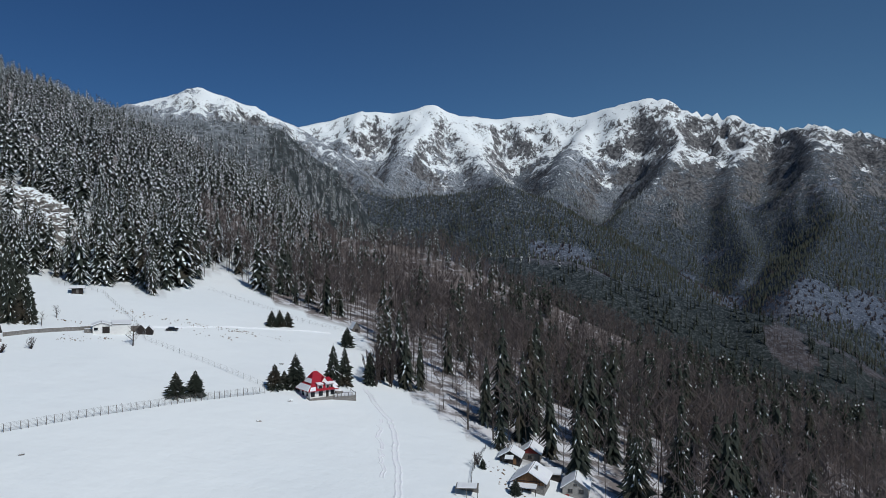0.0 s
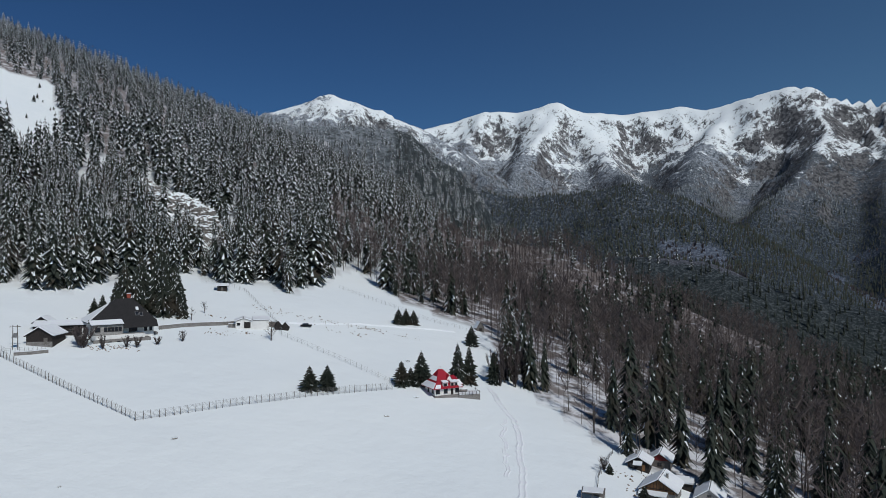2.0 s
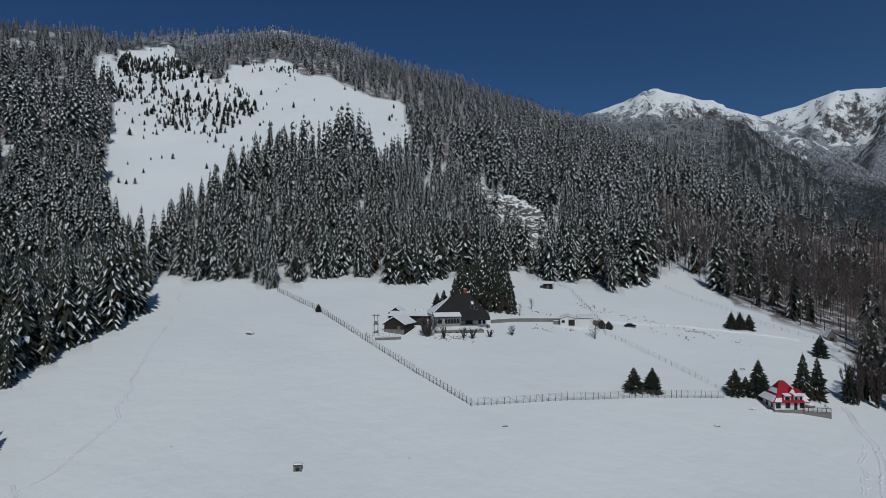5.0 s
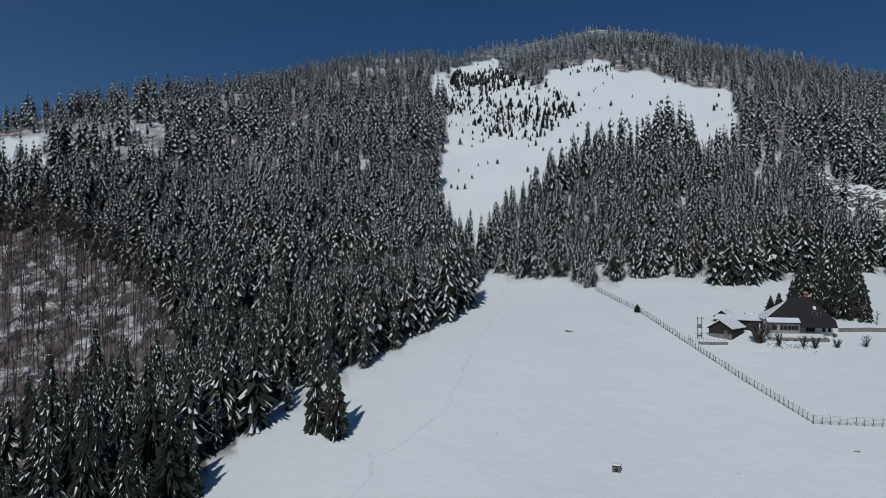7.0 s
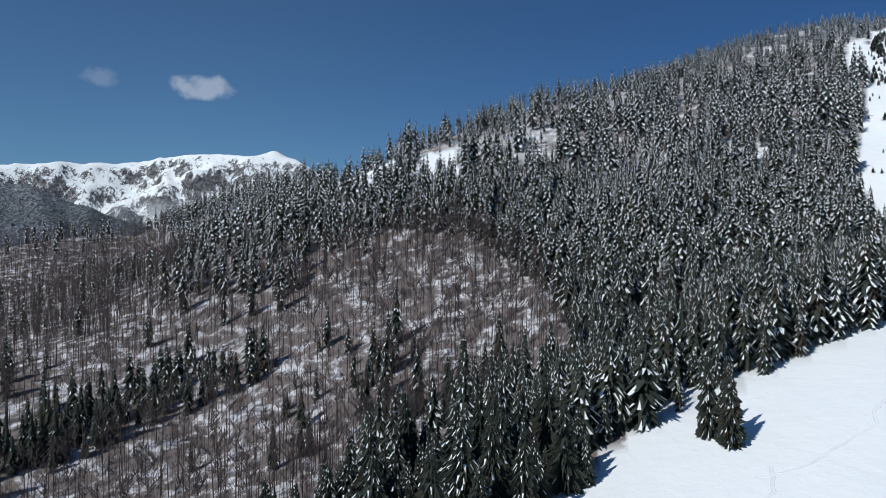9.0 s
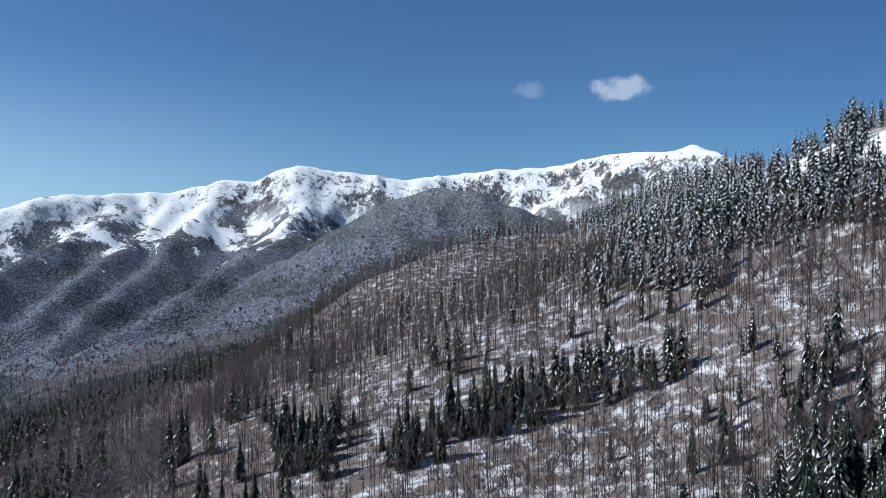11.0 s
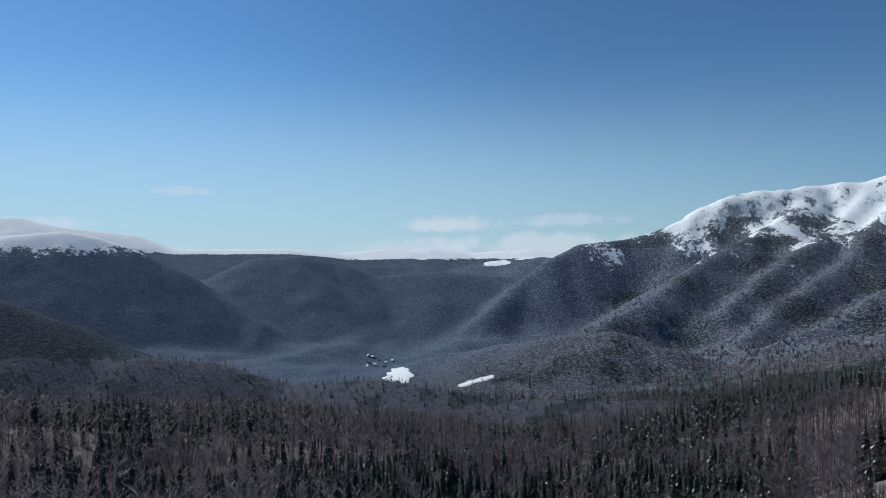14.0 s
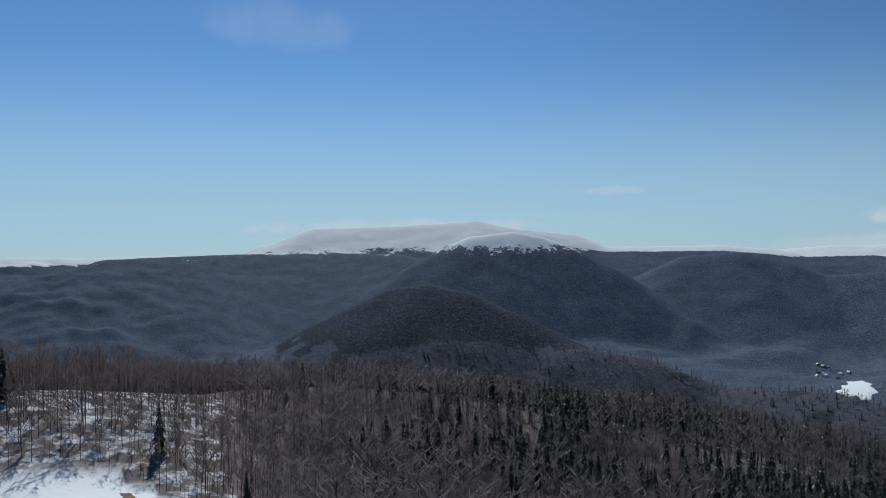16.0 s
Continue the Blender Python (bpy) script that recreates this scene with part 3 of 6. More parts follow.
def cover(x, y, z):
    """How much of the ground at x, y is wooded, and how much of the wood is spruce (0 to 1)."""
    d = np.hypot(x, y)
    b = np.degrees(np.arctan2(-x, y))
    b = np.where(b < -75, b + 360, b)
    n1, n2 = fbm(x / 160, y / 160, 3, 41), fbm(x / 55, y / 55, 3, 43)
    n3 = fbm(x / 21, y / 21, 2, 47)
    wood = np.ones(x.shape)
    spruce = np.zeros(x.shape)
    s_right = 0.8 * x + 0.6 * y - 125.6
    s_left = -0.75 * (x + 177) - 0.66 * (y - 36)
    # the hill above the meadow
    hill = (b > 19) & (b < 113) & (d < 1600) & (z > np.interp(b, (80, 84, 92, 98, 106, 110, 113), (-45, -8, 16, 8, 0, -4, 6)) + 14 * n2)
    spruce = np.where(hill, 0.97, spruce)
    upper = (b > -6) & (b <= 19) & (d > 500) & (d < 2000) & (z > 25 + 60 * n1)
    spruce = np.where(upper, 0.9, spruce)
    wood = np.where(hill & (d > 420) & (n2 + 0.5 * n1 > 0.36), 0.35, wood)
    # the broadleaf slope beyond the meadow's lower side
    dark_ridge = inside(x, y, LOW_RIDGE_SPRUCES)
    right = (b < 19) & ~upper & (d < 1700)
    spruce = np.where(right, np.clip(2.2 * (n1 + n2) - 0.3, 0.05, 0.7), spruce)
    spruce = np.where(right & (s_right < 45), 0.26, spruce)
    wood = np.where(right & (s_right < 45) & (d < 330), 0.5, wood)
    spruce = np.where((b < -19) & (d > 470) & (d < 1700) & (n1 > -0.16), 0.75, spruce)
    spruce = np.where(right & (b < -7) & (d < 420) & (n2 > 0.05), 0.4, spruce)
    spruce = np.where(dark_ridge, 1.0, spruce)
    # the side valley
    edge = (b > 55) & (b < 112) & (s_left < 75 + 60 * n2) & (d < 420)
    spruce = np.where(edge, 0.96, spruce)
    spur = (b >= 84) & (b < 150) & ~hill & ~edge & (d < 1600)
    band = inside(x, y, SPUR_SPRUCES) | inside(x, y, VALLEY_SPRUCES)
    spruce = np.where(spur, np.where(band, 0.92, np.clip(2.2 * (n1 + n2) - 0.8, 0.015, 0.5)), spruce)
    wood = np.where(spur & ~band & (b > 99) & (d < 1100), np.clip(0.86 - 0.5 * n1, 0.6, 1.0), wood)
    # the woods below, down to the valley
    back = (b >= 150) & (d < 1700)
    spruce = np.where(back, np.clip(0.04 + 1.8 * n1 + 1.3 * n2, 0.03, 0.75), spruce)
    spruce = np.where((b > 138) & (b < 176) & (d > 760) & (d < 1500) & (n1 > -0.2), 0.92, spruce)
    spruce = np.where((b + 45 * n1 + 18 * n2 > 222) & (d < 750), 0.004, spruce)
    # far slopes
    far = d >= 1700
    treeline = np.where(b < 70, np.clip(600 + 8 * (b - 4), 545, 640), np.where(b < 172, np.where(d < 2750, 420, 190), np.where(d > 2900, 34, 150)))
    treeline = treeline + np.where(b < 172, 1.0, 0.15) * (230 * n1 + 170 * n2 + 130 * n3)
    spruce = np.where(far, np.clip(0.55 + (z - 20) / 260 + 1.2 * n1, 0.0, 1), spruce)
    spruce = np.where(far & (b < 20), np.clip(0.95 + z / 500 + 2.2 * n1, 0.0, 1), spruce)
    spruce = np.where(far & (b > 100) & (z < 20), np.clip(0.1 + 1.6 * n1, 0, 1), spruce)
    spruce = np.where((b < 12) & (d > 2000) & (d < 2700) & (z > -60), 1.0, spruce)
    spruce = np.where(far & (b > 163), 0.15, spruce)
    spruce = np.where((b > 184) & (b < 224) & (d > 1750) & (d < 2300) & (z > -255 + 60 * n2), 1.0, spruce)
    wood = np.where(far, np.clip((treeline - z) / np.where(b < 172, 300, 70) + 0.25, 0, 1), wood)
    wood = np.where((d > 4250) & (b > 150) & (z > -40), 0, wood)
    wood = np.where(inside(x, y, MEADOW) | inside(x, y, BACK_FIELD), 0, wood)
    wood = np.where(inside(x, y, CLEARING) | inside(x, y, CRAG), 0.0, wood)
    for glade in GLADES:
        wood = np.where(inside(x, y, glade), 0.0, wood)
    field = (((b - 180.0) / 1.05) ** 2 + ((d - 1915) / 55) ** 2 + 1.2 * n2 < 1) | (((b - 173.3) / 1.6) ** 2 + ((d - 1690) / 7) ** 2 + 2 * n2 < 1)
    field |= (np.abs(b - 171) < 1.9) & (np.abs(d - 3760) < 70) & (n2 < 0.2)
    return np.where(field, 0, wood), spruce


# ---- ground ----
def land_sheet():
    seen = np.arange(-36, 246, 0.36)
    hidden = np.arange(246, 324, 2.0)
    bearing = np.radians(np.concatenate([seen, hidden]))
    ring = np.concatenate([np.geomspace(14, 300, 56)[:-1], np.linspace(300, 1100, 64)[:-1], np.linspace(1100, 4600, 126), np.linspace(4640, 4950, 5)])
    nb, nr = len(bearing), len(ring)
    x = (-np.sin(bearing)[None, :] * ring[:, None]).ravel()
    y = (np.cos(bearing)[None, :] * ring[:, None]).ravel()
    z = ground_height(x, y)
    i, j = np.meshgrid(np.arange(nr - 1), np.arange(nb), indexing="ij")
    a, b2 = i * nb + j, i * nb + (j + 1) % nb
    quads = np.stack([a, b2, b2 + nb, a + nb], -1).reshape(-1, 4)
    verts = np.column_stack([x, y, z])
    mesh = bpy.data.meshes.new("ground")
    mesh.from_pydata(verts.tolist(), [], quads.tolist() + [list(range(nb))[::-1]])
    mesh.polygons.foreach_set("use_smooth", np.ones(len(mesh.polygons), bool))
    wood, spruce = cover(x, y, z)
    d = np.hypot(x, y)
    b = np.degrees(np.arctan2(-x, y)) % 360
    start = np.interp(b, (0, 80, 92, 136, 156, 250, 300, 360), (650, 650, 900, 900, 400, 380, 650, 650))
    canopy = np.clip((d - start) / 450, 0, 1) * wood
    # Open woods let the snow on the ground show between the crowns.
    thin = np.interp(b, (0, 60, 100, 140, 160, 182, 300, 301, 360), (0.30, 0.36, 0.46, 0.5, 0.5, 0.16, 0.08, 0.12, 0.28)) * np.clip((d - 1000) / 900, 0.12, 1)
    # Share of blue haze painted into the woods, by distance and bearing.
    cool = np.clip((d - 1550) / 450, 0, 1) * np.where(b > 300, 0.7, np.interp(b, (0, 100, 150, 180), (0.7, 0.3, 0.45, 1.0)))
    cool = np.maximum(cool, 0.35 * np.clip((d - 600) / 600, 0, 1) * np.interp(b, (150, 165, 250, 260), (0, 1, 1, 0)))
    leaves = np.interp(b, (0, 14, 22, 82, 95, 122, 138, 156, 222, 229, 300, 301), (0.3, 0.3, 0, 0.0, 0.1, -0.02, 0.2, 1, 1, 0, 0, 0.3)) * np.clip((d - 180) / 120, 0, 1) - 0.4 * np.clip((480 - d) / 150, 0, 1) * ((b < 20) | (b > 300))
    # Low values from 325 to 346: a cloud's shade put into the colour.
    frost = np.interp(b + 30 * fbm(x / 400, y / 400, 3, 59), (0, 20, 200, 325, 346, 352, 360), (0.9, 1, 1, 0.18, 0.3, 0.8, 0.9))
    east = (b < 14) | (b > 320)
    frost = frost * np.where(east, np.clip((d - 2550) / 350, 0.12, 1), 1)
    rock = np.clip((d - 1900) / 500, 0, 1) * np.clip((z - 60) / 200, 0, 1) * np.where((b > 320) & (b < 350), 1 + np.clip((348 - b) / 6, 0, 1), 1)
    for name, v in (("wood", np.clip(wood * 1.9, 0, 1) * np.where((b > 14) & (b < 76) & (d < 540), 0.3, np.clip((1900 - d) / 300, 0, 1))), ("spruce", spruce), ("canopy", canopy), ("rock", rock), ("thin", thin), ("rime_haze", cool), ("leaves", leaves), ("frost", frost)):
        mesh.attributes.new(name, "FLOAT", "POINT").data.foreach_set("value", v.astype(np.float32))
    mesh.materials.append(LAND)
    ob = new("ground", mesh)
    tagged(ob, "snow-covered mountain land with wooded slopes and rocky summits", "ground", kind="structure")


land_sheet()


# ---- trees ----
def spruce_shape(rng, whorls, arms, snowy, fine=False, lean=0.62, bold=0.29):
    """Crown of a spruce one unit high: whorls of drooping boughs, some with a streak of snow along their top.
    Returns vertices, faces and which faces are snow."""
    v, f, white = [], [], []

    def tri(a, b, c, snow):
        n = len(v)
        v.extend((a, b, c))
        f.append((n, n + 1, n + 2))
        white.append(snow)
    full = 0.165 + 0.03 * rng.random()
    for w in range(whorls):
        u = (w + 0.4 * rng.random()) / whorls
        z0 = 0.07 + 0.90 * u
        reach = full * min(1.0, (1.04 - u) * 1.5) ** 0.9 * (0.8 + 0.4 * rng.random()) + 0.008
        turn = rng.random() * 6.28
        for k in range(arms):
            a = turn + 6.283 * (k + 0.6 * (rng.random() - 0.5)) / arms
            r = reach * (0.7 + 0.45 * rng.random())
            drop = r * lean * (0.6 + 0.7 * rng.random())
            wide = min(6.283 / arms * r * (0.36 if fine else 0.38), 0.035 if fine else 0.06)
            ca, sa = math.cos(a), math.sin(a)

            def at(rad, side, dz):
                return (ca * rad - sa * side, sa * rad + ca * side, z0 + dz)
            tip = at(r, 0, -drop)
            if fine:
                # a bough with two side fingers and a hanging curtain of needles
                tri(at(0.02, -wide * 0.5, 0.02), at(0.02, wide * 0.5, 0.02), tip, False)
                for s in (-1, 1):
                    tri(at(r * 0.25, 0, -drop * 0.12), at(r * 0.5, 0, -drop * 0.4), at(r * (0.75 + 0.15 * rng.random()), s * wide * (0.8 + 0.5 * rng.random()), -drop * 0.95), False)
                tri(at(r * 0.12, 0, 0.0), tip, at(r * 0.5, 0, -drop * 1.2 - 0.022), False)
            else:
                tri(at(0.015, -wide, 0.025), at(0.015, wide, 0.025), tip, False)
            for _ in range(3 if fine else 2):
                if rng.random() > snowy:
                    continue
                s0, wd = 0.25 + 0.45 * rng.random(), wide * (0.26 if fine else bold)
                s1 = min(1.0, s0 + (0.32 if fine else 0.5))
                side = wide * 1.1 * (rng.random() - 0.5)
                lift = 0.012
                if rng.random() < 0.5:
                    tri(at(r * s0, side - wd, 0.02 - drop * s0 + lift), at(r * s0, side + wd, 0.02 - drop * s0 + lift), at(r * s1, side * 0.5, -drop * s1 + lift), True)
                else:
                    tri(at(r * s0, side, 0.02 - drop * s0 + lift), at(r * s1, side - wd, -drop * s1 + lift * 1.3), at(r * s1, side + wd, -drop * s1 + lift * 1.3), True)
    # the dense inner crown and the leader
    for k in range(4):
        a, b = 1.571 * k, 1.571 * (k + 1)
        tri((0.05 * math.cos(a), 0.05 * math.sin(a), 0.06), (0.05 * math.cos(b), 0.05 * math.sin(b), 0.06), (0, 0, 0.88), False)
    for k in range(3):
        a, b = 2.094 * k, 2.094 * (k + 1)
        tri((0.012 * math.cos(a), 0.012 * math.sin(a), 0.9), (0.012 * math.cos(b), 0.012 * math.sin(b), 0.9), (0, 0, 1.03), False)
    return np.array(v), np.array(f), np.array(white)


def brush_shape(rng):
    """A far leafless tree: a few crossing slivers."""
    v, f = [], []
    for k in range(5):
        a, w = rng.random() * 6.283, 0.05 + 0.05 * rng.random()
        x, y = 0.16 * (rng.random() - 0.5), 0.16 * (rng.random() - 0.5)
        n = len(v)
        v += [(x - w * math.cos(a), y - w * math.sin(a), 0.45 + 0.2 * rng.random()), (x + w * math.cos(a), y + w * math.sin(a), 0.45 + 0.2 * rng.random()), (x * 2.5, y * 2.5, 0.85 + 0.2 * rng.random())]
        f.append((n, n + 1, n + 2))
    n = len(v)
    v += [(-0.012, 0, 0), (0.012, 0.006, 0), (0, 0, 0.8)]
    f.append((n, n + 1, n + 2))
    return np.array(v), np.array(f)


def cone_shape(rng):
    """A far spruce: one ragged spire."""
    v, turn = [], rng.random() * 6
    for k in range(4):
        rr = 0.15 * (0.6 + 0.7 * rng.random())
        v.append((rr * math.cos(turn + k * 1.571), rr * math.sin(turn + k * 1.571), 0.12 * rng.random()))
    v.append((0.02 * (rng.random() - 0.5), 0, 1))
    return np.array(v), np.array([(k, (k + 1) % 4, 4) for k in range(4)])


def bar(v, f, p, q, w0, w1, sides=3):
    """A tapering stick from p to q."""
    p, q = Vector(p), Vector(q)
    way = (q - p).normalized()
    s = way.cross(Vector((0.31, 0.2, 0.93))).normalized()
    t = way.cross(s)
    n = len(v)
    for c, w in ((p, w0), (q, w1)):
        for k in range(sides):
            a = 6.283 * k / sides
            v.append(tuple(c + s * (math.cos(a) * w) + t * (math.sin(a) * w)))
    f += [(n + k, n + (k + 1) % sides, n + sides + (k + 1) % sides) for k in range(sides)]
    f += [(n + k, n + sides + (k + 1) % sides, n + sides + k) for k in range(sides)]


def sliver(v, f, p, q, w):
    """A thin twig: one long triangle."""
    p, q = Vector(p), Vector(q)
    s = (q - p).cross(Vector((0.4, -0.3, 0.5))).normalized() * w
    n = len(v)
    v += [tuple(p - s), tuple(p + s), tuple(q)]
    f.append((n, n + 1, n + 2))


def bare_shape(rng, limbs, twigs, thick, low, fine=False):
    """A leafless broadleaf tree one unit high: trunk shape and twig shape."""
    tv, tf, wv, wf = [], [], [], []
    lean = (0.05 * (rng.random() - 0.5), 0.05 * (rng.random() - 0.5))
    mid, top = (lean[0], lean[1], 0.5), (lean[0] * 2.2, lean[1] * 2.2, 0.93)
    if fine:
        bar(tv, tf, (0, 0, -0.06), mid, 0.0135 * thick, 0.009 * thick, 6)
        bar(tv, tf, mid, top, 0.009 * thick, 0.002 * thick, 5)
    else:
        bar(tv, tf, (0, 0, -0.06), top, 0.0095 * thick, 0.003 * thick)
    for k in range(limbs):
        u = low + (0.88 - low) * (k + rng.random()) / limbs
        a = rng.random() * 6.283
        r = (0.12 + 0.13 * rng.random()) * (1.25 - 0.75 * u)
        p = (lean[0] * 2 * u, lean[1] * 2 * u, u)
        q = (p[0] + math.cos(a) * r, p[1] + math.sin(a) * r, min(0.98, u + r * (0.8 + 0.9 * rng.random())))
        if fine:
            bar(tv, tf, p, q, 0.0045 * thick, 0.0015 * thick)
        else:
            sliver(wv, wf, p, q, 0.006 * thick)
        for j in range(twigs):
            s = 0.2 + 0.8 * rng.random()
            c = [p[i] + (q[i] - p[i]) * s for i in range(3)]
            e = (c[0] + (rng.random() - 0.5) * 0.21, c[1] + (rng.random() - 0.5) * 0.21, min(1.03, c[2] + 0.02 + 0.15 * rng.random()))
            sliver(wv, wf, c, e, (0.0024 if fine else 0.0092) * thick)
    return np.array(tv), np.array(tf), np.array(wv), np.array(wf)


def joined(name, shapes, spots, material, label, category, rng, width=1.0, rank=None):
    """One mesh of many trees: spots are rows of x, y, z, height. Shapes with a third entry carry snow on those faces;
    rank (0 to 1 a spot) picks among shapes ordered from bare to snowy."""
    if not len(spots):
        return
    allv, allf, alls, base = [], [], [], 0
    pick = rng.integers(0, len(shapes), len(spots))
    if rank is not None:
        pick = np.clip((rank + 0.22 * (rng.random(len(spots)) - 0.5)) * len(shapes), 0, len(shapes) - 1).astype(int)
    for k, (v, f, *white) in enumerate(shapes):
        mine = spots[pick == k]
        if not len(mine):
            continue
        a = rng.random(len(mine)) * 6.283
        w = mine[:, 3] * (0.8 + 0.4 * rng.random(len(mine))) * width
        x = v[None, :, 0] * np.cos(a)[:, None] - v[None, :, 1] * np.sin(a)[:, None]
        y = v[None, :, 0] * np.sin(a)[:, None] + v[None, :, 1] * np.cos(a)[:, None]
        p = np.stack([x * w[:, None] + mine[:, 0:1], y * w[:, None] + mine[:, 1:2], v[None, :, 2] * mine[:, 3:4] + mine[:, 2:3]], -1)
        allv.append(p.reshape(-1, 3))
        allf.append((f[None] + (np.arange(len(mine)) * len(v))[:, None, None] + base).reshape(-1, 3))
        alls.append(np.tile(white[0] if white else np.zeros(len(f), bool), len(mine)))
        base += len(mine) * len(v)
    v, f, snow = np.concatenate(allv), np.concatenate(allf), np.concatenate(alls)
    mesh = bpy.data.meshes.new(name)
    mesh.vertices.add(len(v))
    mesh.vertices.foreach_set("co", v.astype(np.float32).ravel())
    mesh.loops.add(len(f) * 3)
    mesh.loops.foreach_set("vertex_index", f.astype(np.int32).ravel())
    mesh.polygons.add(len(f))
    mesh.polygons.foreach_set("loop_start", np.arange(0, len(f) * 3, 3, dtype=np.int32))
    mesh.materials.append(material)
    if snow.any():
        mesh.materials.append(BOUGH_SNOW)
        mesh.polygons.foreach_set("material_index", snow.astype(np.int32))
    mesh.update(calc_edges=True)
    return tagged(new(name, mesh), label, category, kind="stuff")


def scatter(d0, d1, spacing, b0=-36, b1=246, seed=0):
    """Spots strewn over a sector, about spacing(d) apart."""
    rng = np.random.default_rng(seed)
    xs, ys, d = [], [], d0
    while d < d1:
        s = spacing(d)
        n = max(1, int(radians(b1 - b0) * d / s))
        a = np.radians(b0 + (b1 - b0) * (np.arange(n) + rng.random(n)) / n)
        r = d + s * (rng.random(n) - 0.5) * 1.1
        xs.append(-np.sin(a) * r)
        ys.append(np.cos(a) * r)
        d += s * 0.95
    x, y = np.concatenate(xs), np.concatenate(ys)
    return x, y, ground_height(x, y), rng


def tree_part(name, v, f, material, parent):
    mesh = bpy.data.meshes.new(name)
    mesh.from_pydata([tuple(p) for p in v], [], [tuple(int(i) for i in t) for t in f])
    mesh.materials.append(material)
    ob = new(name, mesh)
    ob.parent = parent
    return ob


def spruce_model(rng, label, group, snowy=0.55, lean=0.62):
    """A spruce one unit high, with trunk and crown."""
    tree = tagged(new("spruce_tree"), label, "tree", group)
    tv, tf = [], []
    bar(tv, tf, (0, 0, -0.03), (0, 0, 0.95), 0.013, 0.003, 6)
    tree_part("trunk", tv, tf, BARK, tree)
    v, f, white = spruce_shape(rng, 25, 9, snowy, True, lean)
    crown = tree_part("crown", v, f, SPRUCE, tree)
    crown.data.materials.append(BOUGH_SNOW)
    crown.data.polygons.foreach_set("material_index", white.astype(np.int32))
    return tree


def bare_model(rng, label, group, thick=1.0, low=0.4):
    tree = tagged(new("beech_tree"), label, "tree", group)
    tv, tf, wv, wf = bare_shape(rng, 16, 9, thick, low, True)
    tree_part("trunk", tv, tf, BARK, tree)
    tree_part("twig_crown", wv, wf, TWIG, tree)
    return tree


def bush_model(rng, label, group):
    """A many-stemmed bush one unit high: stems that fan out from the foot, thick with twigs."""
    bush = tagged(new("bush"), label, "bush", group)
    tv, tf, wv, wf = [], [], [], []
    for k in range(11):
        a, r = rng.random() * 6.283, 0.16 + 0.3 * rng.random()
        q = (math.cos(a) * r, math.sin(a) * r, 0.62 + 0.34 * rng.random())
        bar(tv, tf, (math.cos(a) * 0.03, math.sin(a) * 0.03, -0.04), q, 0.012, 0.004)
        for _ in range(40):
            u = 0.12 + 0.88 * rng.random()
            c = [v * u for v in q]
            sliver(wv, wf, c, (c[0] + (rng.random() - 0.5) * 0.3, c[1] + (rng.random() - 0.5) * 0.3, min(1.02, c[2] + 0.04 + 0.16 * rng.random())), 0.017)
    tree_part("stem_cluster", tv, tf, BARK, bush)
    tree_part("twig_crown", wv, wf, TWIG, bush)
    return bush


def stand(model, x, y, z, tall, turn, wide=1.0):
    """A copy of a unit tree, at its place and height."""
    ob = copy_thing(model, pose(x, y, z, 0, 0, turn))
    ob.scale = (tall * wide, tall * wide, tall)
    return ob


tree_rng = random.Random(11)
EDGE_SPRUCES = [spruce_model(tree_rng, "tall dark green spruce with snowy boughs at the forest edge", "spruces at the forest edge", 0.08 + 0.04 * k) for k in range(7)]
EDGE_BEECHES = [bare_model(tree_rng, "leafless grey beech standing at the edge of the woods", "beeches at the forest edge") for _ in range(6)]


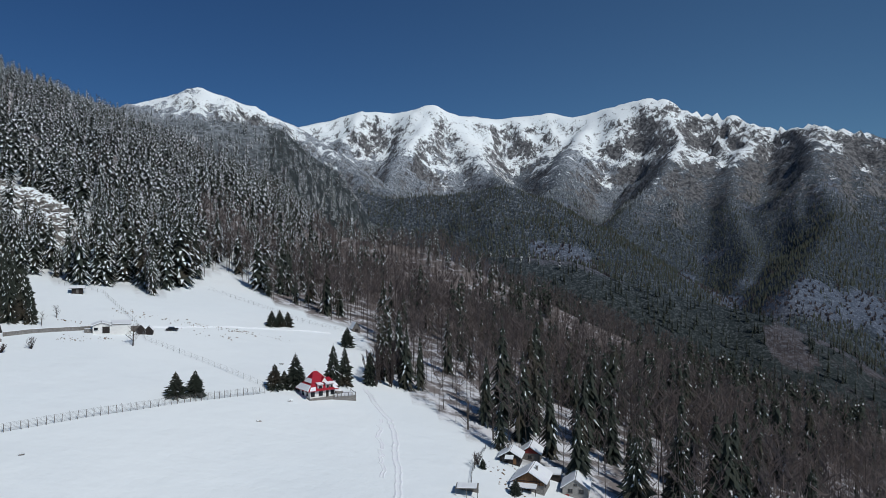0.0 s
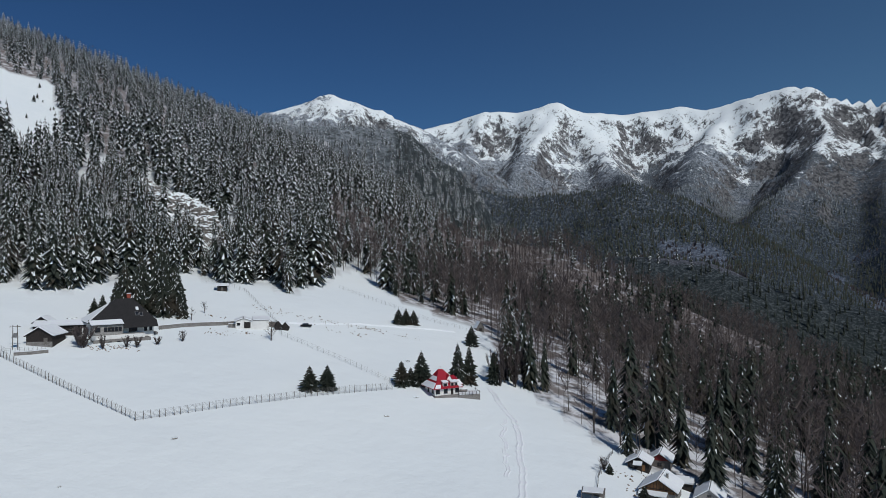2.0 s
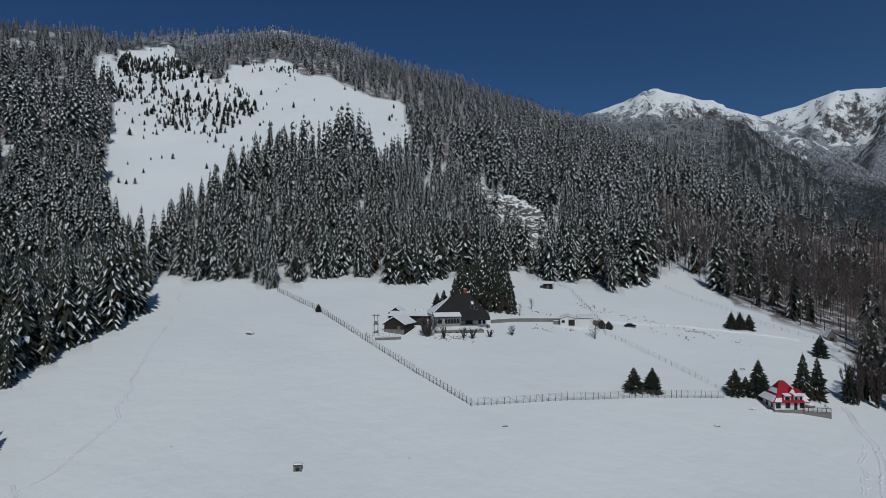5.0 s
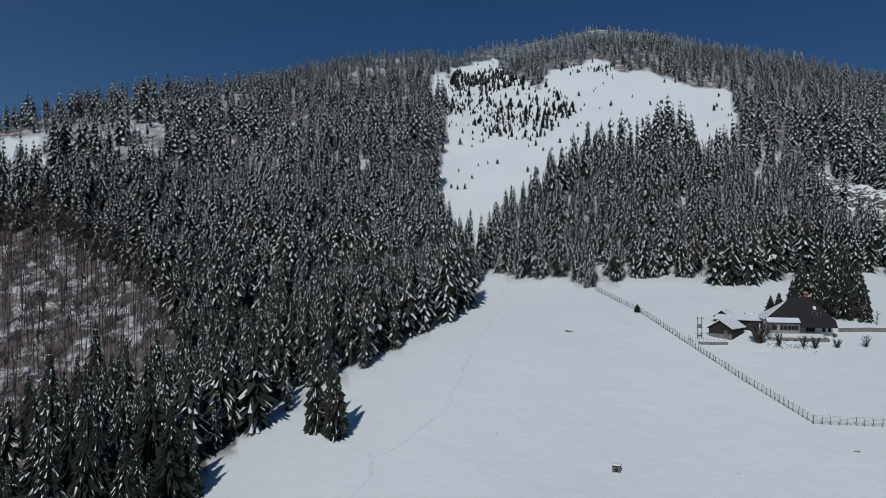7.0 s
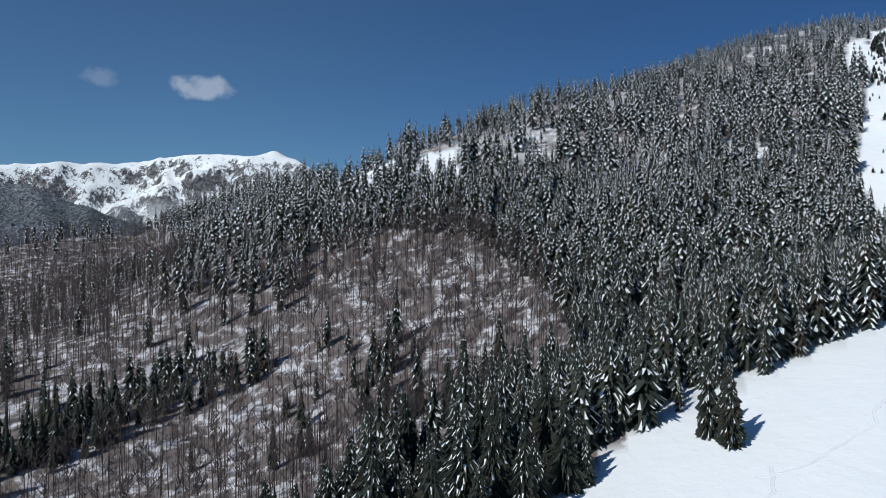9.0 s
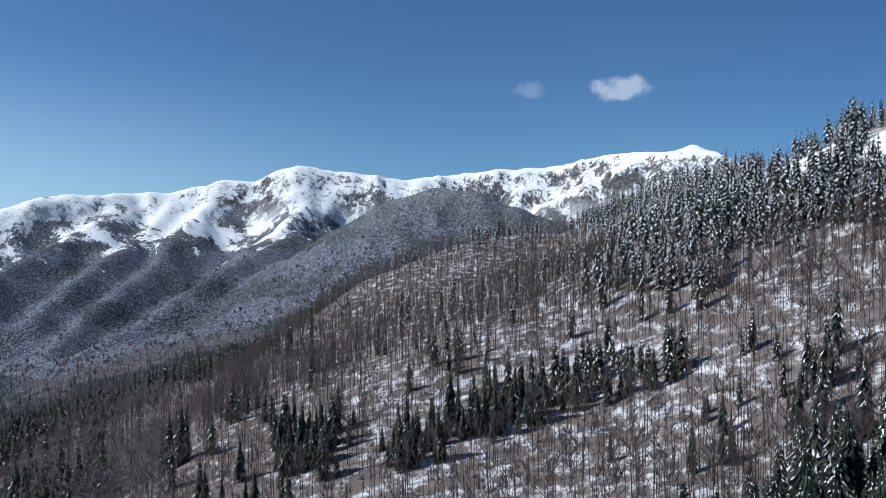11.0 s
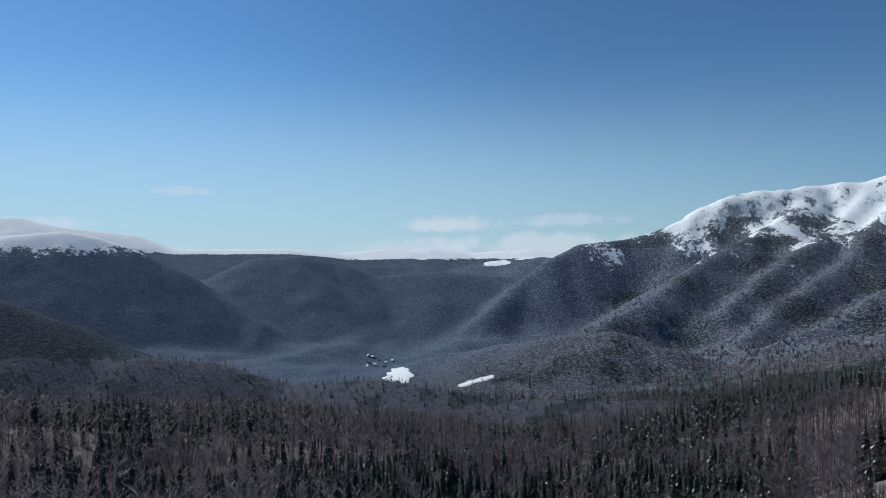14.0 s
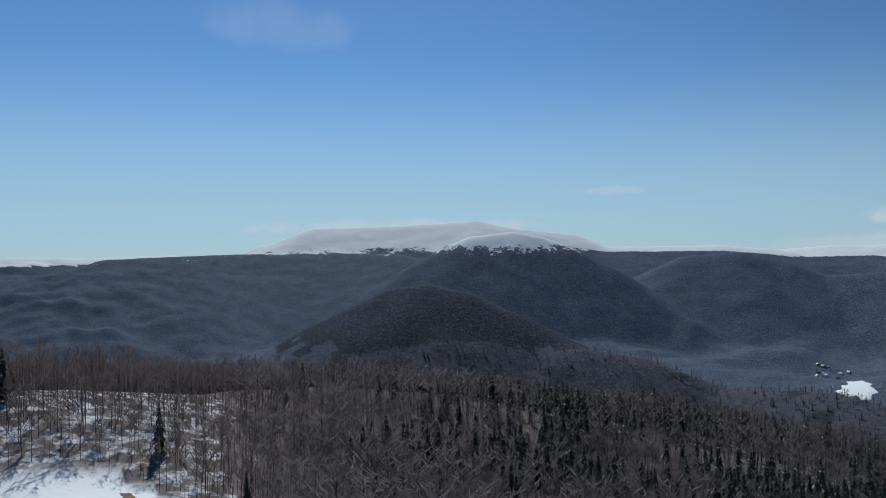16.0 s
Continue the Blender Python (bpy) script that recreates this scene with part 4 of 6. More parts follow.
def plant_woods():
    rng = random.Random(7)
    fore_sp = [spruce_shape(rng, 23, 7, s, bold=0.3) for s in (0.06, 0.14, 0.26, 0.4, 0.52, 0.65)]
    near_sp = [spruce_shape(rng, 15, 5, s) for s in (0.05, 0.15, 0.28, 0.4, 0.5, 0.6, 0.7, 0.8)]
    mid_sp = [spruce_shape(rng, 9, 4, s, bold=0.36) for s in (0.04, 0.2, 0.35, 0.45, 0.55, 0.65, 0.75, 0.85)]
    back_sp = [spruce_shape(rng, 7, 4, s, bold=0.8) for s in (0.0, 0.05, 0.15, 0.3, 0.45, 0.6, 0.75)]
    far_sp = [cone_shape(rng) for _ in range(8)]
    near_bare = [bare_shape(rng, 7, 6, 0.68, 0.40) for _ in range(8)]
    mid_bare = [bare_shape(rng, 5, 4, 1.15, 0.42) for _ in range(8)]
    back_bare = [bare_shape(rng, 3, 3, 2.2, 0.4) for _ in range(6)]
    for zone, d0, d1, gap, sp, ba, seed in (
            ("near", 100, 480, lambda d: 5.9, near_sp, near_bare, 1),
            ("middle", 480, 1000, lambda d: 5.9 + 0.0044 * d, mid_sp, mid_bare, 2),
            ("back", 1000, 1750, lambda d: 0.0125 * d, back_sp, back_bare, 3),
            ("far", 1750, 4300, lambda d: 0.0046 * d, far_sp, None, 4)):
        x, y, z, g = scatter(d0, d1, gap, seed=seed)
        wood, spruce = cover(x, y, z)
        bearing = np.degrees(np.arctan2(-x, y)) % 360
        roll, kind = g.random(len(x)), g.random(len(x))
        keep = roll < wood * (0.97 if zone != "far" else 0.9)
        is_sp = keep & (kind < spruce) & (g.random(len(x)) < {"near": 0.9, "far": 1.0}.get(zone, 0.78))
        size = 0.52 + 0.75 * g.random(len(x)) ** 1.2 + 0.35 * fbm(x / 60, y / 60, 2, 77)
        tall = np.interp(z, (-100, 60, 180, 330, 420), (23, 25, 21, 12, 9)) * size
        tall = np.where((bearing > 98) & (bearing < 142) & (z < -30) & (np.hypot(x, y) < 420), 0.72 * tall, tall)
        tall = np.where(kind >= spruce, np.minimum(tall, 21.5 * size), tall)
        spots = np.column_stack([x, y, z - 0.3, tall])
        # the higher the wood stands, the more snow has stayed on the boughs
        rank = np.interp(z, (-100, -55, 0, 70), (0.0, 0.3, 0.8, 1.05)) + 0.3 * fbm(x / 90, y / 90, 2, 83)
        rank = rank + 0.15 * (g.random(len(x)) - 0.5)
        rank = np.where((bearing < 14) | (bearing > 320), rank - 0.28 * (z < -15), rank)
        rank = np.where((bearing > 128) & (bearing < 250), rank - 0.55, rank)
        if zone == "back":
            low = (x * 0.5 - y * 0.866) > 150
            spots[:, 2] -= np.where(low, 0.42, 0.0) * tall
        if zone == "far":
            spots[:, 2] -= np.where(is_sp, 0.4 + 0.3 * (y < -800), 0.5) * tall
            west = (bearing > 100) & (bearing < 300)
            is_sp &= ~west | (spruce > 0.55)
            is_sp &= y > -0.6 * np.abs(x) - 800
            keep &= ((bearing < 165) | (bearing > 300)) & (g.random(len(x)) < np.where(west, 0.1, 0.3)) & (np.hypot(x, y) < 3400) | is_sp
            # Slopes under cloud shade: the shade is put in as unfrosted needle colour.
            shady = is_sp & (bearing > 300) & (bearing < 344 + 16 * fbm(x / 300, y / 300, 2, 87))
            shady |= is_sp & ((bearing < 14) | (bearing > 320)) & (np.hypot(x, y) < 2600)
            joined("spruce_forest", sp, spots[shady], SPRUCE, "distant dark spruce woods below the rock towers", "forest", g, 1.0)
            is_sp &= ~shady
            keep &= ~shady
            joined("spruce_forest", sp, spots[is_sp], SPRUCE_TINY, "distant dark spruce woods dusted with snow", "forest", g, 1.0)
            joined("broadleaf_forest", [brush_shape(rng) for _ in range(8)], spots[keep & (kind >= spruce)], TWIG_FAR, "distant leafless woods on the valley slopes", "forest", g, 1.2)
            continue
        bare_at, fir_at = keep & (kind >= spruce), is_sp
        leafless, firs, rank = spots[bare_at], spots[fir_at], rank[fir_at]
        if zone == "near":
            order = np.argsort(np.hypot(firs[:, 0], firs[:, 1]))
            firs, rank = firs[order], rank[order]
            leafless = leafless[np.argsort(np.hypot(leafless[:, 0], leafless[:, 1]))]
            for group, models in ((firs[:290], EDGE_SPRUCES), (leafless[:150], EDGE_BEECHES)):
                for k, (px, py, pz, h) in enumerate(group):
                    stand(models[k % len(models)], px, py, pz, h, k * 137.5 % 360, 0.9 + 0.3 * g.random())
            firs, rank, leafless = firs[290:], rank[290:], leafless[150:]
            close = np.hypot(firs[:, 0], firs[:, 1]) < 330
            joined("spruce_forest", fore_sp, firs[close], SPRUCE, "tall spruces with snowy boughs behind the forest edge", "forest", g, 0.95, rank[close])
            firs, rank = firs[~close], rank[~close]
        joined("spruce_forest", sp, firs, {"near": SPRUCE, "middle": SPRUCE_HIGH}.get(zone, SPRUCE_BACK),
               "dense dark spruce forest with snow on the boughs", "forest", g, 1.05, rank)
        slope = np.degrees(np.arctan2(-leafless[:, 0], leafless[:, 1])) % 360
        leafless = leafless[~((slope > 92) & (slope < 140) & (g.random(len(leafless)) < 0.22) & (leafless[:, 2] < 30) & (np.hypot(leafless[:, 0], leafless[:, 1]) > 330))]
        # beeches of the woods below spread wide crowns; those of the spur stand slim and close
        west = np.degrees(np.arctan2(-leafless[:, 0], leafless[:, 1])) % 360
        broad = (west > 146) & (west < 226)
        warm = (west < 24) | (west > 310)
        # The woods below take TWIG_FAR, with haze painted into its colour.
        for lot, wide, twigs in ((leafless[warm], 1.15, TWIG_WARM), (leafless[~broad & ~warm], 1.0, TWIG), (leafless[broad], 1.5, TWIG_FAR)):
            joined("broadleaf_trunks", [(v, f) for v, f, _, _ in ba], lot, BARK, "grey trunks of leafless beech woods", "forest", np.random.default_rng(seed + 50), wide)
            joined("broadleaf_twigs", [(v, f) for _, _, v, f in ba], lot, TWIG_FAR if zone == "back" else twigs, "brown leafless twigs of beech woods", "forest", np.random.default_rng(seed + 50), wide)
    poles = [bare_shape(rng, 2, 3, 1.0, 0.5) for _ in range(6)]
    x, y, z, g = scatter(190, 930, lambda d: 6.6, 76, 142, 12)
    wood, spruce = cover(x, y, z)
    keep = (spruce < 0.6) & (wood > 0.3) & (g.random(len(x)) < 0.85 + 0.8 * fbm(x / 45, y / 45, 2, 19))
    spots = np.column_stack([x, y, z - 0.3, 16 + 8 * g.random(len(x))])[keep]
    joined("broadleaf_trunks", [(v, f) for v, f, _, _ in poles], spots, BARK, "slim dark trunks of young beeches on the spur", "forest", np.random.default_rng(61))
    joined("broadleaf_twigs", [(v, f) for _, _, v, f in poles], spots, TWIG, "sparse leafless twigs of young beeches", "forest", np.random.default_rng(61))
    # young spruces strewn over the open slope of the hill
    x, y, z, g = scatter(400, 1010, lambda d: 5.0, 37, 62, 8)
    thick = inside(x, y, THICKET)
    clump = fbm(x / 38, y / 38, 3, 5)
    keep = inside(x, y, CLEARING) & (g.random(len(x)) < np.where(thick, np.clip(0.42 + 1.6 * clump, 0.05, 0.85), np.clip(0.6 * clump, 0.02, 0.4)))
    joined("young_spruces", near_sp[:4], np.column_stack([x, y, z - 0.2, 2.5 + 6 * g.random(len(x)) ** 1.6 * np.where(thick, 1.0, 0.6)])[keep], SPRUCE,
           "young spruces strewn over the snowy open slope", "forest", g, 1.8)


plant_woods()
for model in EDGE_SPRUCES + EDGE_BEECHES:
    for ob in (*model.children_recursive, model):
        bpy.data.objects.remove(ob)


# ---- kit for built things ----
def part(name, bm, material, parent, label=""):
    """Links a bmesh as one mesh object under a thing or a part."""
    mesh = bpy.data.meshes.new(name)
    bmesh.ops.recalc_face_normals(bm, faces=bm.faces[:])
    bm.to_mesh(mesh)
    bm.free()
    mesh.materials.append(material)
    ob = new(name, mesh)
    ob.parent = parent
    return tagged(ob, label)


def box(x0, x1, y0, y1, z0, z1, bevel=0.0, bm=None, m=None):
    bm = bm or bmesh.new()
    made = bmesh.ops.create_cube(bm, size=1, matrix=(m or Matrix()) @ Matrix.Translation(((x0 + x1) / 2, (y0 + y1) / 2, (z0 + z1) / 2)) @ Matrix.Diagonal((x1 - x0, y1 - y0, z1 - z0, 1)))
    if bevel:
        edges = {e for v in made["verts"] for e in v.link_edges}
        bmesh.ops.bevel(bm, geom=list(edges), offset=bevel, segments=1, affect="EDGES")
    return bm


def solid(points, faces, bm=None):
    bm = bm or bmesh.new()
    vs = [bm.verts.new(p) for p in points]
    for f in faces:
        bm.faces.new([vs[i] for i in f])
    return bm


def slab(a, b, c, d, thick):
    """A sheet through four corners with thickness upwards along its normal."""
    a, b, c, d = (Vector(p) for p in (a, b, c, d))
    n = (b - a).cross(d - a).normalized()
    n = -n if n.z < 0 else n
    up = [p + n * thick for p in (a, b, c, d)]
    return solid([a, b, c, d, *up], [(0, 1, 2, 3), (7, 6, 5, 4), (0, 4, 5, 1), (1, 5, 6, 2), (2, 6, 7, 3), (3, 7, 4, 0)])


GRID_X, GRID_Y = np.arange(-290, 290, 2.0), np.arange(-190, 350, 2.0)
GRID_Z = ground_height(*np.meshgrid(GRID_X, GRID_Y))


def ground_at(x, y):
    """Height of the land near the meadow, off a fine grid."""
    if abs(x) > 285 or not -185 < y < 345:
        return float(ground_height(np.array([x]), np.array([y]))[0])
    u, v = (x + 290) / 2, (y + 190) / 2
    i, j = int(u), int(v)
    u, v = u - i, v - j
    z = GRID_Z[j:j + 2, i:i + 2]
    return float((z[0, 0] * (1 - u) + z[0, 1] * u) * (1 - v) + (z[1, 0] * (1 - u) + z[1, 1] * u) * v)


def thing(name, x, y, turn, label, category, group="", sink=0.0, size=1.0):
    """An empty on the ground that carries a thing's parts. At a turn equal to its bearing its x runs across the line of sight."""
    ob = new(name)
    ob.matrix_world = pose(x, y, ground_at(x, y) - sink, 0, 0, turn)
    ob.scale = (size, size, size)
    return tagged(ob, label, category, group)


def plain(name, a, b, scale, rough=0.8, stretch=(1, 1, 1), bump=0.3, metal=0.0):
    m = Mat(name, rough, metal)
    n = m.noise(scale, 5, 0.6, stretch, world=False)
    big = m.noise(scale * 0.13, 3, 0.5, world=False)
    c = m.mix(m.ramp(n, 0.3, 0.7), a, b)
    c = m.mix(m.ramp(big, 0.45, 0.75, 0.0, 0.3), c, tuple(0.6 * v for v in a))
    m.bump(n, bump, 0.02)
    return m.colour(c)


ROOF_BLACK = plain("black shingles", (0.012, 0.012, 0.014), (0.030, 0.029, 0.030), 3.0, 0.7, (1, 1, 4))
ROOF_RED = plain("red metal roof", (0.27, 0.010, 0.022), (0.36, 0.018, 0.035), 1.5, 0.45, (4, 1, 1))
PLASTER = plain("white plaster", (0.68, 0.68, 0.66), (0.78, 0.78, 0.76), 1.2)
GREY_WALL = plain("grey render", (0.24, 0.235, 0.225), (0.36, 0.35, 0.335), 1.2)
STONE = plain("grey masonry", (0.13, 0.125, 0.12), (0.26, 0.25, 0.235), 2.5, 0.9, bump=0.6)
DARK_WOOD = plain("dark stained boards", (0.018, 0.016, 0.016), (0.045, 0.038, 0.034), 2.0, 0.8, (6, 6, 0.6))
BROWN_WOOD = plain("brown boards", (0.15, 0.075, 0.034), (0.26, 0.14, 0.07), 2.0, 0.7, (6, 6, 0.6))
GREY_WOOD = plain("weathered grey boards", (0.10, 0.092, 0.085), (0.20, 0.185, 0.17), 2.0, 0.85, (6, 6, 0.6))
BRICK_RED = plain("red chimney brick", (0.25, 0.05, 0.035), (0.34, 0.09, 0.06), 4.0)
PAINT_RED = plain("dull red paint", (0.16, 0.02, 0.02), (0.22, 0.035, 0.03), 2.0, 0.6)
METAL = plain("dull steel", (0.20, 0.20, 0.205), (0.30, 0.30, 0.30), 3.0, 0.5, metal=0.6)
CAR_PAINT = plain("black car paint", (0.008, 0.008, 0.010), (0.014, 0.014, 0.016), 2.0, 0.25, bump=0.0)
RUBBER = plain("tyre rubber", (0.012, 0.012, 0.012), (0.022, 0.022, 0.022), 5.0, 0.9)
ROOF_SNOW = plain("snow blanket", SNOW, (0.78, 0.80, 0.85), 0.7, 0.7, bump=0.4)
EARTH = plain("bare earth", (0.11, 0.075, 0.05), (0.22, 0.16, 0.11), 0.8, 0.95, bump=0.7)


def glass_material():
    m = Mat("window glass", 0.06)
    m.b.inputs["Specular IOR Level"].default_value = 0.6
    return m.colour((0.018, 0.022, 0.028))


PANE = glass_material()


def window(parent, x, y, z, w, h, frame_mat, turn=0.0, bars=1):
    """A window on a wall face: centre of its sill edge, facing local -y when turn is 0."""
    m = pose(x, y, z, 0, 0, turn)
    bm = bmesh.new()
    t = 0.09
    for x0, x1, z0, z1 in ((-w / 2, -w / 2 + t, 0, h), (w / 2 - t, w / 2, 0, h), (-w / 2 + t, w / 2 - t, 0, t), (-w / 2 + t, w / 2 - t, h - t, h)):
        box(x0, x1, -0.07, 0.05, z0, z1, bm=bm, m=m)
    for k in range(bars):
        c = -w / 2 + w * (k + 1) / (bars + 1)
        box(c - 0.03, c + 0.03, -0.06, 0.05, t, h - t, bm=bm, m=m)
    win = part("window", bm, frame_mat, parent)
    part("pane", box(-w / 2 + t, w / 2 - t, -0.02, 0.03, t, h - t, m=m), PANE, win)
    part("sill", box(-w / 2 - 0.08, w / 2 + 0.08, -0.16, 0.0, -0.06, -0.004, m=m), frame_mat, win)
    return win


def door(parent, x, y, z, w, h, mat, turn=0.0):
    m = pose(x, y, z, 0, 0, turn)
    d = part("door", box(-w / 2, w / 2, -0.05, 0.04, 0, h, 0.01, m=m), mat, parent)
    part("door_handle", box(w / 2 - 0.18, w / 2 - 0.08, -0.11, -0.05, h * 0.48, h * 0.48 + 0.04, m=m), METAL, d)
    return d


def chimney(parent, x, y, z0, z1, s, mat):
    bm = box(x - s / 2, x + s / 2, y - s / 2, y + s / 2, z0, z1, 0.02)
    box(x - s / 2 - 0.08, x + s / 2 + 0.08, y - s / 2 - 0.08, y + s / 2 + 0.08, z1, z1 + 0.14, bm=bm)
    c = part("chimney", bm, mat, parent)
    part("snow_cap", box(x - s / 2 - 0.05, x + s / 2 + 0.05, y - s / 2 - 0.05, y + s / 2 + 0.05, z1 + 0.144, z1 + 0.32, 0.06), ROOF_SNOW, c)


def gable_walls(parent, w, l, eave, ridge, mat, gable_mat=None, base=-1.2, x0=0.0, y0=0.0):
    """Walls of a house with its ridge along y; the front gable faces -y."""
    hx, hy = w / 2, l / 2
    part("wall", box(x0 - hx, x0 + hx, y0 - hy, y0 + hy, base, eave), mat, parent)
    for s in (-1, 1):
        yo, yi = y0 + s * (hy + 0.02), y0 + s * (hy - 0.25)
        pts = [(x0 - hx, yo, eave), (x0 + hx, yo, eave), (x0, yo, ridge), (x0 - hx, yi, eave), (x0 + hx, yi, eave), (x0, yi, ridge)]
        part("gable", solid(pts, [(0, 1, 2), (5, 4, 3), (0, 3, 4, 1), (1, 4, 5, 2), (2, 5, 3, 0)]), gable_mat or mat, parent)


def gable_roof(parent, w, l, eave, ridge, mat, over=0.6, snow=(0.25, 0.25), thick=0.16, x0=0.0, y0=0.0, bare=0.0):
    """Two roof slopes with their blankets of snow (left, right: thickness); bare leaves the uppermost share clear."""
    hx, hy = w / 2, l / 2 + over
    fall = (ridge - eave) / hx
    for s, deep in zip((-1, 1), snow):
        lo, hi = (x0 + s * (hx + over), eave - fall * over), (x0, ridge)
        roof = part("roof", slab((lo[0], y0 - hy, lo[1]), (hi[0], y0 - hy, hi[1]), (hi[0], y0 + hy, hi[1]), (lo[0], y0 + hy, lo[1]), thick), mat, parent)
        if deep:
            n = Vector((s * fall, 0, 1)).normalized() * (thick + 0.004)
            u = 1 - bare
            top = (lo[0] + (hi[0] - lo[0]) * u, lo[1] + (hi[1] - lo[1]) * u)
            a, b = Vector((lo[0] - s * 0.05, y0 - hy + 0.05, lo[1])) + n, Vector((top[0], y0 - hy + 0.05, top[1])) + n
            c, d = Vector((top[0], y0 + hy - 0.05, top[1])) + n, Vector((lo[0] - s * 0.05, y0 + hy - 0.05, lo[1])) + n
            part("snow_blanket", slab(a, b, c, d, deep), ROOF_SNOW, roof, "thick white snow")


def hip(x0, x1, y0, y1, z0, rx0, rx1, ry, z1, thick=0.2):
    """A hipped roof body from an eaves rectangle to a ridge."""
    low = [(x0, y0, z0), (x1, y0, z0), (x1, y1, z0), (x0, y1, z0)]
    pts = low + [(x, y, z + thick) for x, y, z in low] + [(rx0, ry, z1), (rx1, ry, z1)]
    return solid(pts, [(3, 2, 1, 0), (0, 1, 5, 4), (1, 2, 6, 5), (2, 3, 7, 6), (3, 0, 4, 7), (4, 5, 9, 8), (6, 7, 8, 9), (5, 6, 9), (7, 4, 8)])


# ---- the villa and its yard ----
def villa():
    v = thing("villa", -139.5, 204.5, 47, "large white villa with a steep black hipped roof and red chimney", "house")
    v.location.z = -27.0
    part("plinth", box(-9.2, 7.6, -3.4, 0.6, -2.5, 1.3, 0.05), STONE, v, "grey masonry plinth")
    part("wall", box(-9.5, 9.5, 0.6, 12.4, -2.5, 6.3), PLASTER, v)
    balcony = part("balcony", box(-9.6, 6.0, -3.0, 0.6, 1.304, 2.6, 0.05), PLASTER, v, "white balcony front")
    part("balcony_floor", box(-9.4, 5.8, -2.8, 0.6, 2.604, 2.7), GREY_WALL, balcony)
    bay = part("sunroom", box(-9.3, -0.6, -2.4, 0.596, 2.704, 5.7, 0.03), GREY_WALL, v, "grey rendered sunroom")
    for k in range(5):
        window(bay, -5.6 + 1.06 * k, -2.4, 3.7, 0.96, 1.35, DARK_WOOD, 0, 0)
    window(bay, -7.8, -2.4, 3.7, 1.5, 1.35, DARK_WOOD, 0, 1)
    shed_roof = part("bay_roof", slab((-9.9, -3.0, 5.72), (-0.2, -3.0, 5.72), (-0.2, 1.0, 7.2), (-9.9, 1.0, 7.2), 0.14), ROOF_BLACK, v)
    part("snow_blanket", slab((-9.85, -2.9, 5.90), (-0.3, -2.9, 5.90), (-0.3, 0.2, 7.05), (-9.85, 0.2, 7.05), 0.22), ROOF_SNOW, shed_roof, "thick white snow")
    roof = part("roof", hip(-10.2, 10.2, -0.2, 13.2, 6.304, -0.6, 4.4, 6.4, 13.4), ROOF_BLACK, v, "steep black shingle roof")
    part("front_eave", slab((-0.2, -2.2, 4.42), (10.2, -2.2, 4.42), (10.2, -0.19, 6.51), (-0.2, -0.19, 6.51), 0.16), ROOF_BLACK, roof)
    for x, u in ((4.6, 0.3), (5.9, 0.26), (5.0, 0.52)):
        y, z = -0.2 + 6.6 * u, 6.5 + 6.9 * u
        bm = box(-0.5, 0.5, -0.75, 0.75, 0.02, 0.16, 0.02, m=pose(x, y, z, 46, 0, 0))
        sky_w = part("skylight", bm, METAL, roof)
        part("pane", box(-0.4, 0.4, -0.65, 0.65, 0.164, 0.18, m=pose(x, y, z, 46, 0, 0)), PANE if u < 0.5 else ROOF_SNOW, sky_w)
    chimney(v, 3.4, 7.4, 10.5, 14.7, 1.1, BRICK_RED)
    for x in (7.0, 8.6):
        window(v, x, 0.6, 3.0, 0.9, 1.2, DARK_WOOD)
    window(v, 3.2, 0.6, 3.0, 2.6, 1.9, DARK_WOOD, 0, 2)
    for x in (-7.0, -4.5, -2.0, 1.0):
        window(v, x, -3.4, -0.2, 1.0, 0.9, DARK_WOOD, 0, 0)
    # snow lies on the roof's sheltered hip and lower front edge
    n = Vector((-7.1, 0, 9.6)).normalized() * 0.22
    tri = [Vector((-10.25, -0.1, 6.5)), Vector((-10.25, 13.1, 6.5)), Vector((-2.6, 6.45, 12.05)), Vector((-3.6, 4.9, 11.3))]
    part("snow_blanket", solid([*tri, *(p + n for p in tri)], [(0, 3, 2, 1), (4, 5, 6, 7), (0, 1, 5, 4), (1, 2, 6, 5), (2, 3, 7, 6), (3, 0, 4, 7)]), ROOF_SNOW, roof, "white snow on the side of the roof")
    part("side_stair", box(9.504, 11.2, 2.0, 9.0, -2.5, 2.2, 0.04), STONE, v, "grey masonry side terrace")
    window(v, -9.5, 4.0, 3.2, 1.2, 1.3, DARK_WOOD, -90)
    window(v, -9.5, 8.0, 3.2, 1.2, 1.3, DARK_WOOD, -90)
    return v


villa()


